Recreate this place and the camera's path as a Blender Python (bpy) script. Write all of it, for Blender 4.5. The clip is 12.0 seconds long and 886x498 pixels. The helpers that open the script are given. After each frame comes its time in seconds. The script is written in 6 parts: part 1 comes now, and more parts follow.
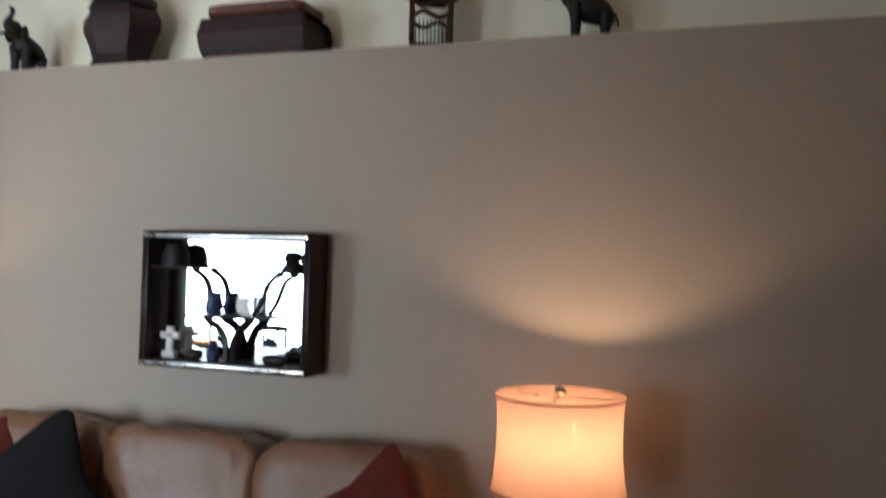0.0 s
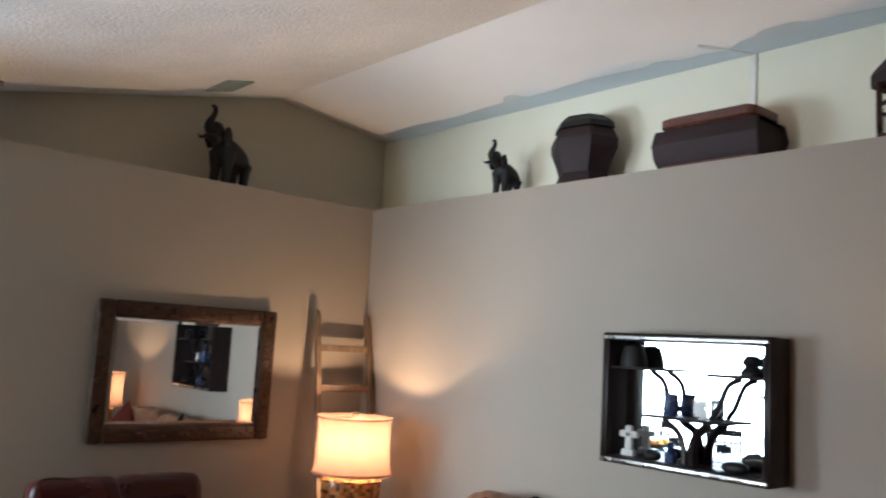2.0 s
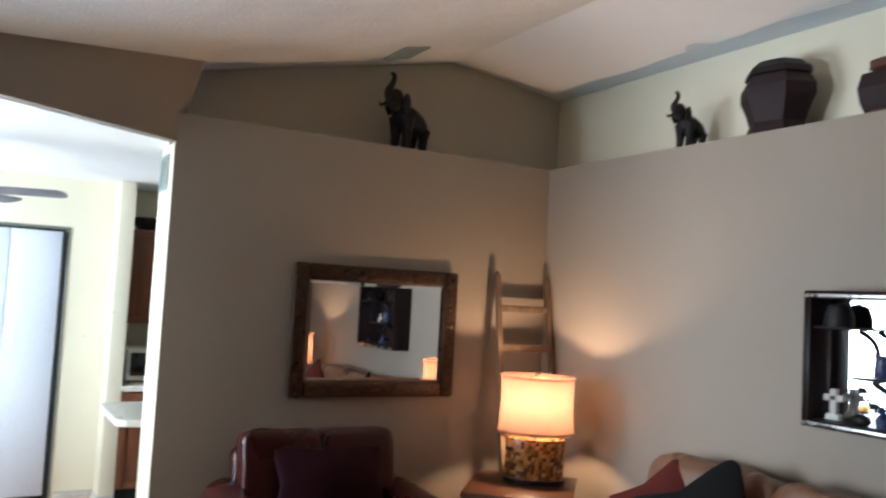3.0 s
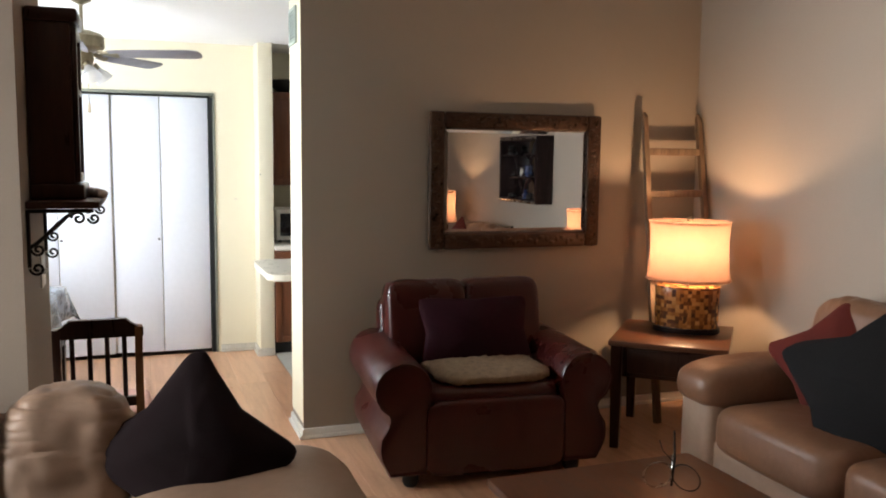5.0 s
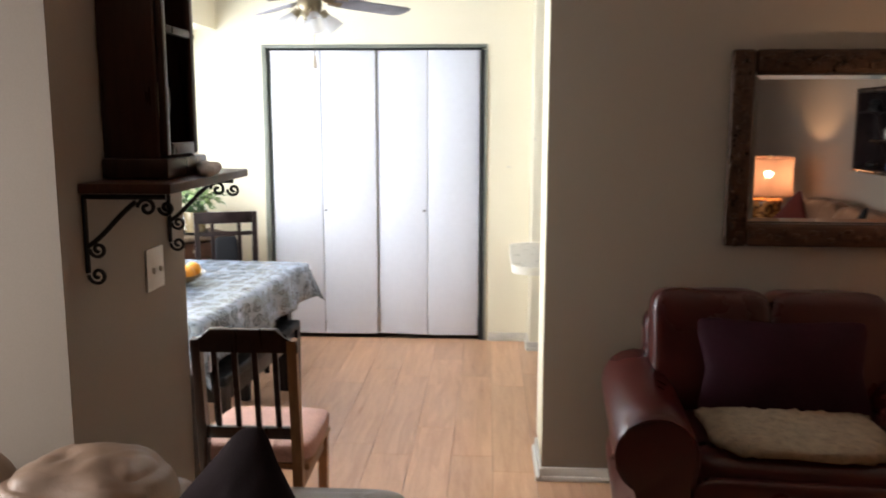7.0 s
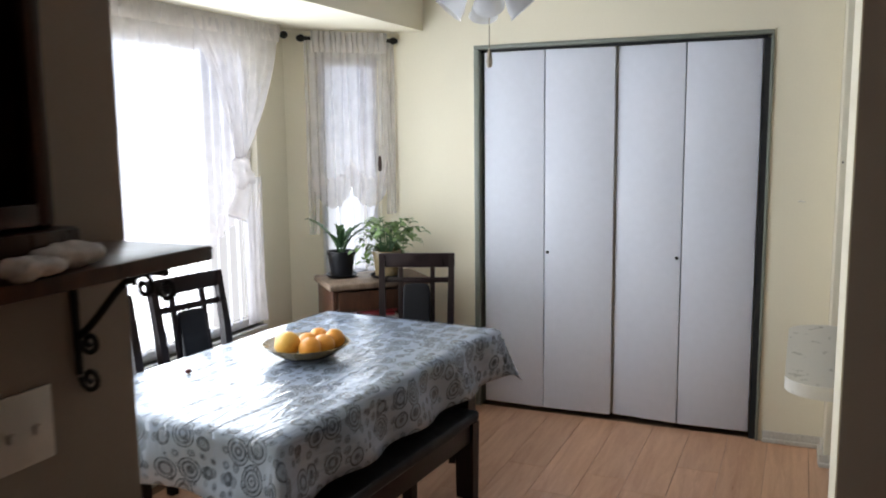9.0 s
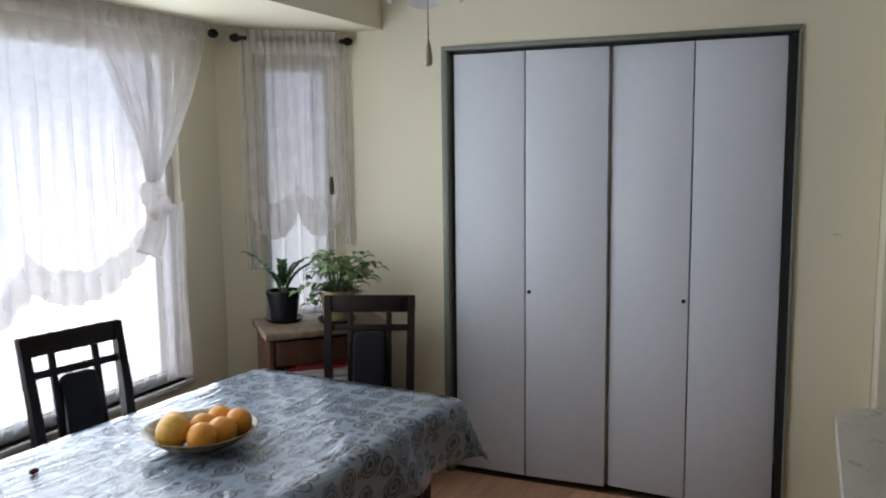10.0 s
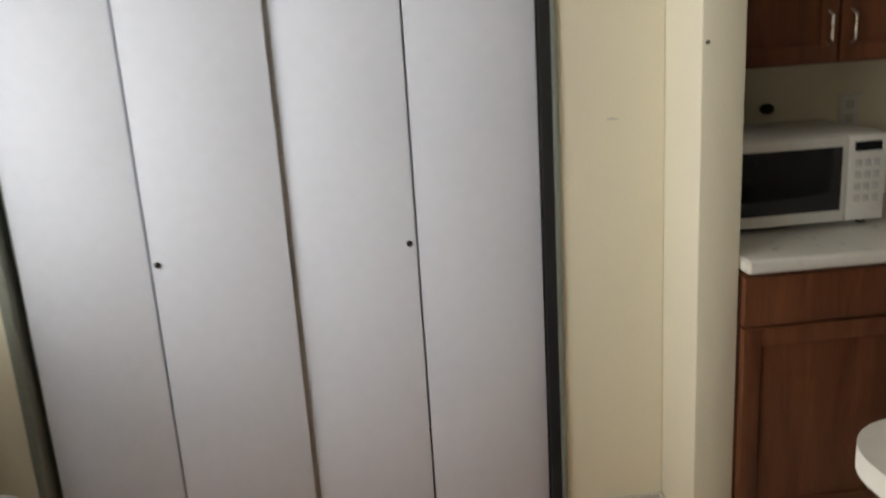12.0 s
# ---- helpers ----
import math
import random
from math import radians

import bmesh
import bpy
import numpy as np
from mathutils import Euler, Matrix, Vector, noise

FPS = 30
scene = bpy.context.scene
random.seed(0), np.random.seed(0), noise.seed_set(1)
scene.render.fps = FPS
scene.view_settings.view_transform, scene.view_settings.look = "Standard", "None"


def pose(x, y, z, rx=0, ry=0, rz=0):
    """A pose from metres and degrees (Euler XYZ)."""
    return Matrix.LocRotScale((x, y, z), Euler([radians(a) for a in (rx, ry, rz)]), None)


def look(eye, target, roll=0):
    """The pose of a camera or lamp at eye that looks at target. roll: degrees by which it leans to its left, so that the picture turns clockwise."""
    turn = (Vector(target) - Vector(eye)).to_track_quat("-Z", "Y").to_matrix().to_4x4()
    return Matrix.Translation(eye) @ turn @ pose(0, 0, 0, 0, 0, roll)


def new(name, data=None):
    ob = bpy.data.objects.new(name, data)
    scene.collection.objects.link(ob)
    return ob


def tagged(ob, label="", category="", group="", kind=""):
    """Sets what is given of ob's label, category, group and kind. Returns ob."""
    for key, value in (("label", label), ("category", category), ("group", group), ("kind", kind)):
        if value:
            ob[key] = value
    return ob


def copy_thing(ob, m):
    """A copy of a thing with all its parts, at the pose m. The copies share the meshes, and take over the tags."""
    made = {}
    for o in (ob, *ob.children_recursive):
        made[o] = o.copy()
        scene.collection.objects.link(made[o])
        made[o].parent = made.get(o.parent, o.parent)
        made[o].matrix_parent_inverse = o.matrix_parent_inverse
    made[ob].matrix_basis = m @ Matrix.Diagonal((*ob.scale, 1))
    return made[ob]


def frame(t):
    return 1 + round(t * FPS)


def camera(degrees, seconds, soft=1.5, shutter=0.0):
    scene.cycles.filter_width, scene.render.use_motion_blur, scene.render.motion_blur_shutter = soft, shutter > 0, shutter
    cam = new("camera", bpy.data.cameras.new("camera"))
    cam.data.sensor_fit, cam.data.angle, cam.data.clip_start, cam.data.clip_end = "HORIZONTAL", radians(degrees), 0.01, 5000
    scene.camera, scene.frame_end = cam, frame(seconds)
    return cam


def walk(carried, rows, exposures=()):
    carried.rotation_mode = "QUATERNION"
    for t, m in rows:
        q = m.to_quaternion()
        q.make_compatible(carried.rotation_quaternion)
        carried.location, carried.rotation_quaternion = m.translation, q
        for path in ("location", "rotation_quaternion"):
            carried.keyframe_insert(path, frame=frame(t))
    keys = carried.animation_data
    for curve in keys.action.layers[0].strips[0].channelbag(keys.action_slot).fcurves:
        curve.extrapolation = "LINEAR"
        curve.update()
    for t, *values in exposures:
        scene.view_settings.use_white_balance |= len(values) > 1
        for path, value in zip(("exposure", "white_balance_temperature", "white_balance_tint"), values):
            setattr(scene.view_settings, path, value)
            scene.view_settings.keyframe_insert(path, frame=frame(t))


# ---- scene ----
cam = camera(56.3, 12.0, soft=1.9, shutter=0.35)
PATH = [
    (0, (-0.334, 1.337, 1.65), (-0.968, 3.233, 1.701), 1.7),
    (0.5, (-0.234, 1.274, 1.648), (-1.028, 3.078, 1.986), 2.1),
    (1, (-0.259, 1.236, 1.651), (-1.244, 2.942, 2.0), 2.5),
    (1.5, (-0.287, 1.204, 1.665), (-1.572, 2.709, 1.955), 3.3),
    (2, (-0.302, 1.21, 1.667), (-1.8, 2.515, 1.906), 3.3),
    (2.5, (-0.329, 1.192, 1.662), (-1.957, 2.336, 1.86), 3.2),
    (3, (-0.355, 1.144, 1.65), (-2.087, 2.135, 1.777), 3.1),
    (3.5, (-0.376, 1.232, 1.634), (-2.214, 2.02, 1.607), 3.0),
    (5.5, (-0.668, 1.266, 1.546), (-2.548, 1.899, 1.294), -0.0),
    (6, (-0.932, 1.514, 1.551), (-2.857, 1.978, 1.269), -0.3),
    (6.5, (-1.224, 1.697, 1.54), (-3.193, 1.888, 1.247), 1.8),
    (7, (-1.542, 1.838, 1.56), (-3.515, 1.728, 1.251), 0.1),
    (7.5, (-1.824, 1.953, 1.566), (-3.757, 1.543, 1.255), -1.0),
    (9.5, (-3.301, 1.973, 1.598), (-5.112, 1.166, 1.332), -0.6),
    (10, (-3.679, 1.857, 1.61), (-5.494, 1.057, 1.361), -0.7),
    (10.5, (-4.07, 1.739, 1.616), (-5.89, 0.956, 1.346), -0.5),
    (11, (-4.455, 1.607, 1.579), (-6.365, 1.098, 1.27), 0.3),
    (11.5, (-4.794, 1.445, 1.545), (-6.759, 1.29, 1.204), -0.6),
    (12, (-5.055, 1.279, 1.508), (-6.98, 1.448, 0.994), -3.6),
]
EXPOSURES = [(0.0, 0.0, 5700, 3), (0.5, 0.17, 5650, 2), (1.5, 0.22, 5600, 1), (2.5, 0.15, 5650, 3), (3.5, -0.15, 6050, 7), (5.5, -0.05, 6800, 11), (7.0, -0.17, 6750, 13), (7.5, -0.17, 6750, 13), (9.5, -1.85, 6550, 13), (10.5, -2.25, 6850, 12), (11.0, -1.82, 7350, 12), (12.0, -1.35, 7450, 13)]
walk(cam, [(t, look(eye, target, roll)) for t, eye, target, roll in PATH], EXPOSURES)

# ---- daylight and lamps ----
world = bpy.data.worlds.new("sky")
scene.world = world
world.use_nodes = True
wn = world.node_tree.nodes
sky = wn.new("ShaderNodeTexSky")
sky.sky_type, sky.sun_disc = "NISHITA", False
sky.sun_elevation, sky.sun_rotation = radians(50), radians(180)
world.node_tree.links.new(sky.outputs[0], wn["Background"].inputs[0])
wn["Background"].inputs[1].default_value = 0.12


def area(name, eye, target, w, h, watts, color):
    lamp = bpy.data.lights.new(name, "AREA")
    lamp.shape, lamp.size, lamp.size_y, lamp.energy, lamp.color = "RECTANGLE", w, h, watts, color
    ob = new(name, lamp)
    ob.matrix_basis = look(eye, target)
    return ob


DAY = (0.82, 0.92, 1.0)
area("daylight_bay", (-5.5, -0.555, 1.32), (-5.5, 1, 1.36), 2.1, 1.45, 128, DAY)
area("daylight_bay_side", (-7.03, -0.40, 1.38), (-6.04, 0.59, 1.38), 0.32, 1.2, 7, DAY)
area("daylight_front", (-2.72, -1.27, 1.4), (-3.24, 0.9, 1.3), 0.6, 1.15, 21, (1.0, 0.95, 0.91)).data.spread = radians(75)
area("daylight_behind_curtain", (-5.5, -1.05, 1.32), (-5.5, 1, 1.32), 2.2, 1.5, 26, DAY)
area("daylight_behind_side", (-7.40, -0.76, 1.38), (-6.4, 0.24, 1.38), 0.4, 1.3, 3, DAY)


def bulb(name, at, watts):
    lamp = bpy.data.lights.new(name, "POINT")
    lamp.energy, lamp.color, lamp.shadow_soft_size = watts, (1.0, 0.60, 0.33), 0.035
    ob = new(name, lamp)
    ob.location = at
    return ob


bulb("bulb_corner_lamp", (-4.43, 4.185, 1.10), 38)
bulb("bulb_side_lamp", (-0.845, 4.19, 1.09), 26)

# ---- materials ----


def nodes_of(name):
    m = bpy.data.materials.new(name)
    m.use_nodes = True
    nt = m.node_tree
    return m, nt, nt.nodes["Principled BSDF"]


def mat(name, color, rough=0.6, var=0.12, scale=6.0, fine=120.0, bump=0.08, metal=0.0, coat=0.0, spec=0.5, stretch=(1, 1, 1), rvar=0.1, sheen=0.0, dist=0.004):
    """A painted, woven or grained surface: broad stains, fine grain and relief."""
    m, nt, p = nodes_of(name)
    L = nt.links.new
    tc, mp = nt.nodes.new("ShaderNodeTexCoord"), nt.nodes.new("ShaderNodeMapping")
    mp.inputs["Scale"].default_value = stretch
    L(tc.outputs["Object"], mp.inputs[0])
    a, b = nt.nodes.new("ShaderNodeTexNoise"), nt.nodes.new("ShaderNodeTexNoise")
    a.inputs["Scale"].default_value, a.inputs["Detail"].default_value = scale, 5
    b.inputs["Scale"].default_value, b.inputs["Detail"].default_value = fine, 3
    L(mp.outputs[0], a.inputs["Vector"]), L(mp.outputs[0], b.inputs["Vector"])
    mixv = nt.nodes.new("ShaderNodeMath")
    mixv.operation = "ADD"
    L(a.outputs[0], mixv.inputs[0]), L(b.outputs[0], mixv.inputs[1])
    ramp = nt.nodes.new("ShaderNodeMapRange")
    ramp.inputs[1].default_value, ramp.inputs[2].default_value = 0.6, 1.4
    ramp.inputs[3].default_value, ramp.inputs[4].default_value = 1 - var, 1 + var
    L(mixv.outputs[0], ramp.inputs[0])
    mul = nt.nodes.new("ShaderNodeVectorMath")
    mul.operation = "SCALE"
    mul.inputs[0].default_value = color
    L(ramp.outputs[0], mul.inputs["Scale"])
    L(mul.outputs[0], p.inputs["Base Color"])
    rr = nt.nodes.new("ShaderNodeMapRange")
    rr.inputs[1].default_value, rr.inputs[2].default_value = 0.3, 0.7
    rr.inputs[3].default_value, rr.inputs[4].default_value = max(0.02, rough - rvar), min(1, rough + rvar)
    L(a.outputs[0], rr.inputs[0]), L(rr.outputs[0], p.inputs["Roughness"])
    if bump:
        bp = nt.nodes.new("ShaderNodeBump")
        bp.inputs["Strength"].default_value, bp.inputs["Distance"].default_value = bump, dist
        L(b.outputs[0], bp.inputs["Height"]), L(bp.outputs[0], p.inputs["Normal"])
    p.inputs["Metallic"].default_value, p.inputs["Coat Weight"].default_value = metal, coat
    p.inputs["Specular IOR Level"].default_value, p.inputs["Sheen Weight"].default_value = spec, sheen
    return m


def wood(name, dark, light, rough=0.4, along=(1, 12, 12), scale=3.0, per_piece=False, coat=0.0, spec=0.35):
    """Grained wood; with per_piece each board has its own shade."""
    m, nt, p = nodes_of(name)
    L = nt.links.new
    tc, mp = nt.nodes.new("ShaderNodeTexCoord"), nt.nodes.new("ShaderNodeMapping")
    mp.inputs["Scale"].default_value = along
    L(tc.outputs["Object"], mp.inputs[0])
    info = nt.nodes.new("ShaderNodeObjectInfo")
    off = nt.nodes.new("ShaderNodeVectorMath")
    off.operation = "MULTIPLY_ADD"
    off.inputs[1].default_value = (1, 1, 1)
    comb = nt.nodes.new("ShaderNodeVectorMath")
    comb.operation = "SCALE"
    comb.inputs[0].default_value = (37.0, 53.0, 11.0)
    L(info.outputs["Random"], comb.inputs["Scale"])
    L(mp.outputs[0], off.inputs[0]), L(comb.outputs[0], off.inputs[2])
    n, f = nt.nodes.new("ShaderNodeTexNoise"), nt.nodes.new("ShaderNodeTexNoise")
    n.inputs["Scale"].default_value, n.inputs["Detail"].default_value, n.inputs["Distortion"].default_value = scale, 6, 0.8
    f.inputs["Scale"].default_value, f.inputs["Detail"].default_value = scale * 9, 4
    L(off.outputs[0], n.inputs["Vector"]), L(off.outputs[0], f.inputs["Vector"])
    add = nt.nodes.new("ShaderNodeMath")
    add.operation = "MULTIPLY_ADD"
    add.inputs[1].default_value = 0.35
    L(f.outputs[0], add.inputs[0]), L(n.outputs[0], add.inputs[2])
    r = nt.nodes.new("ShaderNodeValToRGB")
    r.color_ramp.elements[0].position, r.color_ramp.elements[1].position = 0.45, 0.9
    r.color_ramp.elements[0].color, r.color_ramp.elements[1].color = (*dark, 1), (*light, 1)
    L(add.outputs[0], r.inputs[0])
    last = r.outputs[0]
    if per_piece:
        hs = nt.nodes.new("ShaderNodeHueSaturation")
        vr = nt.nodes.new("ShaderNodeMapRange")
        vr.inputs[3].default_value, vr.inputs[4].default_value = 0.92, 1.07
        L(info.outputs["Random"], vr.inputs[0]), L(vr.outputs[0], hs.inputs["Value"]), L(last, hs.inputs["Color"])
        last = hs.outputs[0]
    L(last, p.inputs["Base Color"])
    rr = nt.nodes.new("ShaderNodeMapRange")
    rr.inputs[3].default_value, rr.inputs[4].default_value = rough - 0.08, rough + 0.12
    L(n.outputs[0], rr.inputs[0]), L(rr.outputs[0], p.inputs["Roughness"])
    bp = nt.nodes.new("ShaderNodeBump")
    bp.inputs["Strength"].default_value, bp.inputs["Distance"].default_value = 0.12, 0.002
    L(f.outputs[0], bp.inputs["Height"]), L(bp.outputs[0], p.inputs["Normal"])
    p.inputs["Coat Weight"].default_value = coat
    p.inputs["Specular IOR Level"].default_value = spec
    return m


def leather(name, color, rough=0.38, crease=0.3):
    """Creased upholstery leather."""
    m = mat(name, color, rough, var=0.1, scale=3, fine=40, bump=0.0, rvar=0.06)
    nt = m.node_tree
    p, L = nt.nodes["Principled BSDF"], nt.links.new
    tc, v, n = nt.nodes.new("ShaderNodeTexCoord"), nt.nodes.new("ShaderNodeTexVoronoi"), nt.nodes.new("ShaderNodeTexNoise")
    v.inputs["Scale"].default_value, n.inputs["Scale"].default_value, n.inputs["Detail"].default_value = 160, 9, 6
    L(tc.outputs["Object"], v.inputs["Vector"]), L(tc.outputs["Object"], n.inputs["Vector"])
    b1, b2 = nt.nodes.new("ShaderNodeBump"), nt.nodes.new("ShaderNodeBump")
    b1.inputs["Strength"].default_value, b1.inputs["Distance"].default_value = 0.18, 0.002
    b2.inputs["Strength"].default_value, b2.inputs["Distance"].default_value = crease, 0.012
    L(v.outputs["Distance"], b1.inputs["Height"]), L(n.outputs[0], b2.inputs["Height"])
    L(b1.outputs[0], b2.inputs["Normal"]), L(b2.outputs[0], p.inputs["Normal"])
    return m


def sheer(name, color, opacity):
    """Thin cloth: some light passes straight, some is scattered."""
    m, nt, p = nodes_of(name)
    L, out = nt.links.new, nt.nodes["Material Output"]
    nt.nodes.remove(p)
    tr, tl, df, m1, m2 = (nt.nodes.new("ShaderNode" + k) for k in ("BsdfTransparent", "BsdfTranslucent", "BsdfDiffuse", "MixShader", "MixShader"))
    tc, n = nt.nodes.new("ShaderNodeTexCoord"), nt.nodes.new("ShaderNodeTexNoise")
    n.inputs["Scale"].default_value, n.inputs["Detail"].default_value = 14, 5
    L(tc.outputs["Object"], n.inputs["Vector"])
    r = nt.nodes.new("ShaderNodeMapRange")
    r.inputs[1].default_value, r.inputs[2].default_value = 0.35, 0.65
    r.inputs[3].default_value, r.inputs[4].default_value = opacity - 0.04, min(1, opacity + 0.04)
    L(n.outputs[0], r.inputs[0])
    tl.inputs[0].default_value = df.inputs[0].default_value = (*color, 1)
    m1.inputs[0].default_value = 0.5
    L(tl.outputs[0], m1.inputs[1]), L(df.outputs[0], m1.inputs[2])
    L(r.outputs[0], m2.inputs[0]), L(tr.outputs[0], m2.inputs[1]), L(m1.outputs[0], m2.inputs[2])
    L(m2.outputs[0], out.inputs[0])
    return m


TAUPE = mat("taupe_wall_paint", (0.315, 0.272, 0.228), 0.75, 0.05, 1.5, 220, 0.12)
CREAM = mat("cream_wall_paint", (0.78, 0.72, 0.56), 0.7, 0.05, 1.5, 220, 0.12)
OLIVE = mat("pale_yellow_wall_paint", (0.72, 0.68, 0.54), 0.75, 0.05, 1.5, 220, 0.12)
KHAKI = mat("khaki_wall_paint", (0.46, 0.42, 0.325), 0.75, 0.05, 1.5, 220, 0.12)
CEIL = mat("popcorn_ceiling", (0.87, 0.86, 0.84), 0.9, 0.10, 3, 60, 0.5, dist=0.010)
SMOOTHCEIL = mat("smooth_white_ceiling", (0.87, 0.86, 0.85), 0.85, 0.04, 2, 160, 0.15)
BLUE = mat("pale_blue_paint", (0.62, 0.665, 0.69), 0.8, 0.08, 4, 150, 0.1)
TRIM = mat("white_trim_paint", (0.72, 0.70, 0.66), 0.5, 0.08, 5, 90, 0.06)
DIRTY = mat("scuffed_trim_paint", (0.58, 0.54, 0.47), 0.55, 0.2, 8, 90, 0.06)
OAK = wood("oak_laminate", (0.54, 0.285, 0.165), (0.70, 0.42, 0.265), 0.30, (1, 9, 9), 2.6, True, 0.15)
SUB = mat("floor_joint", (0.16, 0.09, 0.05), 0.8)
TILE = mat("pale_floor_tile", (0.55, 0.55, 0.50), 0.35, 0.1, 4, 60, 0.05)
GROUT = mat("tile_grout", (0.35, 0.34, 0.32), 0.9)
DOORP = mat("white_door_paint", (0.69, 0.715, 0.79), 0.55, 0.035, 1.2, 25, 0.015)
DOORFR = mat("grey_green_door_frame", (0.20, 0.215, 0.18), 0.45, 0.15, 6, 90, 0.05)
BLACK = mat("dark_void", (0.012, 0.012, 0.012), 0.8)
DARKWOOD = wood("dark_stained_wood", (0.022, 0.009, 0.006), (0.05, 0.02, 0.012), 0.28, (8, 8, 1), 3)
ESPRESSO = wood("espresso_wood", (0.009, 0.0055, 0.0055), (0.021, 0.012, 0.012), 0.3, (8, 8, 1), 3, spec=0.18)
REDWOOD = wood("reddish_wood", (0.06, 0.022, 0.012), (0.145, 0.058, 0.028), 0.3, (2, 10, 10), 2.5, coat=0.2)
CHERRY = wood("cherry_cabinet_wood", (0.10, 0.032, 0.014), (0.19, 0.068, 0.03), 0.4, (8, 8, 1), 2.5)
CABWOOD = wood("dark_brown_cabinet_wood", (0.035, 0.014, 0.008), (0.085, 0.036, 0.019), 0.4, (8, 8, 1), 3)
GREYWOOD = wood("weathered_wood", (0.11, 0.075, 0.05), (0.23, 0.16, 0.11), 0.7, (10, 10, 1), 3)
PINEWOOD = wood("honey_wood", (0.20, 0.09, 0.035), (0.36, 0.18, 0.08), 0.4, (8, 8, 1), 3)
OXBLOOD = leather("oxblood_leather", (0.046, 0.0066, 0.0056), 0.30, 0.10)
TANLEATHER = leather("tan_leather", (0.18, 0.092, 0.053), 0.42, 0.55)
CREAMLEATHER = leather("pale_tan_leather", (0.31, 0.215, 0.155), 0.52)
PLUM = mat("plum_velvet", (0.026, 0.006, 0.011), 0.8, 0.25, 8, 150, 0.2, spec=0.12)
BLACKCLOTH = mat("blackish_brown_cloth", (0.014, 0.009, 0.011), 0.85, 0.2, 10, 300, 0.3, spec=0.12)
REDCLOTH = mat("rust_red_cloth", (0.10, 0.020, 0.016), 0.85, 0.15, 10, 300, 0.3, spec=0.12)
GREYCLOTH = mat("charcoal_woven_cloth", (0.012, 0.012, 0.013), 0.9, 0.2, 14, 160, 0.5, spec=0.12)
FUR = mat("beige_shaggy_fur", (0.33, 0.24, 0.15), 0.95, 0.45, 26, 190, 1.0, dist=0.02)
PINK = mat("faded_pink_cushion", (0.52, 0.30, 0.25), 0.85, 0.22, 9, 120, 0.5)
GREYLEATHER = leather("grey_tan_leather", (0.20, 0.165, 0.14), 0.45)
GILT = mat("antique_bronze_frame", (0.045, 0.020, 0.009), 0.34, 0.6, 28, 70, 0.8, metal=0.45, dist=0.01)
FRAMEWOOD = wood("dark_brown_frame", (0.035, 0.015, 0.008), (0.09, 0.04, 0.02), 0.35, (2, 10, 10), 3)
BRONZE = mat("blackened_bronze", (0.010, 0.009, 0.009), 0.5, 0.3, 14, 90, 0.3, spec=0.3)
IVORY = mat("ivory", (0.55, 0.48, 0.38), 0.4)
PURPLEWOOD = wood("dark_purple_brown_wood", (0.012, 0.005, 0.006), (0.028, 0.012, 0.013), 0.62, (2, 8, 8), 3)
COPPER = mat("carved_copper_wood", (0.085, 0.026, 0.014), 0.4, 0.6, 30, 80, 0.6, dist=0.008)
IRON = mat("black_wrought_iron", (0.02, 0.018, 0.016), 0.5, 0.2, 30, 120, 0.2, metal=0.6)
BRASS = mat("aged_brass", (0.27, 0.23, 0.16), 0.34, 0.2, 20, 90, 0.05, metal=0.9)
CHROME = mat("brushed_nickel", (0.60, 0.58, 0.55), 0.28, 0.1, 30, 120, 0.05, metal=1.0)
PLASTIC = mat("white_plastic", (0.72, 0.70, 0.65), 0.35, 0.05, 6, 60, 0.02)
BLIND = sheer("white_vinyl_blind", (0.83, 0.86, 0.95), 0.60)
SHEER = sheer("white_sheer_curtain", (0.82, 0.80, 0.80), 0.50)
LACE = sheer("white_lace", (0.87, 0.84, 0.82), 0.56)
SHADE = sheer("cream_lamp_shade", (0.245, 0.148, 0.112), 0.97)
ORANGE = mat("orange_peel", (0.72, 0.30, 0.035), 0.42, 0.12, 9, 130, 0.35)
PEARY = mat("yellow_citrus_peel", (0.74, 0.42, 0.075), 0.42, 0.12, 9, 130, 0.35)
CERAMIC = mat("olive_glazed_ceramic", (0.20, 0.15, 0.08), 0.22, 0.25, 14, 60, 0.03)
POT = mat("black_plastic_pot", (0.008, 0.008, 0.010), 0.5, 0.15, 20, 90, 0.05, spec=0.2)
LEAF = mat("dark_green_leaf", (0.035, 0.085, 0.03), 0.4, 0.4, 18, 90, 0.1)
LEAF2 = mat("variegated_green_leaf", (0.14, 0.22, 0.07), 0.45, 0.5, 24, 90, 0.1)
SOIL = mat("potting_soil", (0.03, 0.02, 0.014), 0.95, 0.4, 60, 200, 0.8)
PAPER = mat("printed_paper", (0.62, 0.62, 0.60), 0.6, 0.1, 20, 90, 0.02)
BLUEPAPER = mat("blue_magazine_cover", (0.30, 0.38, 0.48), 0.45)
REDPAPER = mat("red_book_cover", (0.40, 0.05, 0.06), 0.5)
COUNTER = mat("pale_laminate_counter", (0.66, 0.63, 0.56), 0.35, 0.06, 30, 200, 0.02)
FANBLADE = mat("grey_fan_blade", (0.17, 0.165, 0.19), 0.45, 0.12, 12, 60, 0.05)
FROST = sheer("frosted_glass", (0.62, 0.63, 0.66), 0.7)
STONE = mat("grey_white_figurine", (0.55, 0.53, 0.50), 0.6, 0.2, 30, 120, 0.3)
BLUEG = mat("blue_glaze", (0.03, 0.045, 0.11), 0.25, 0.3, 30, 90, 0.05)
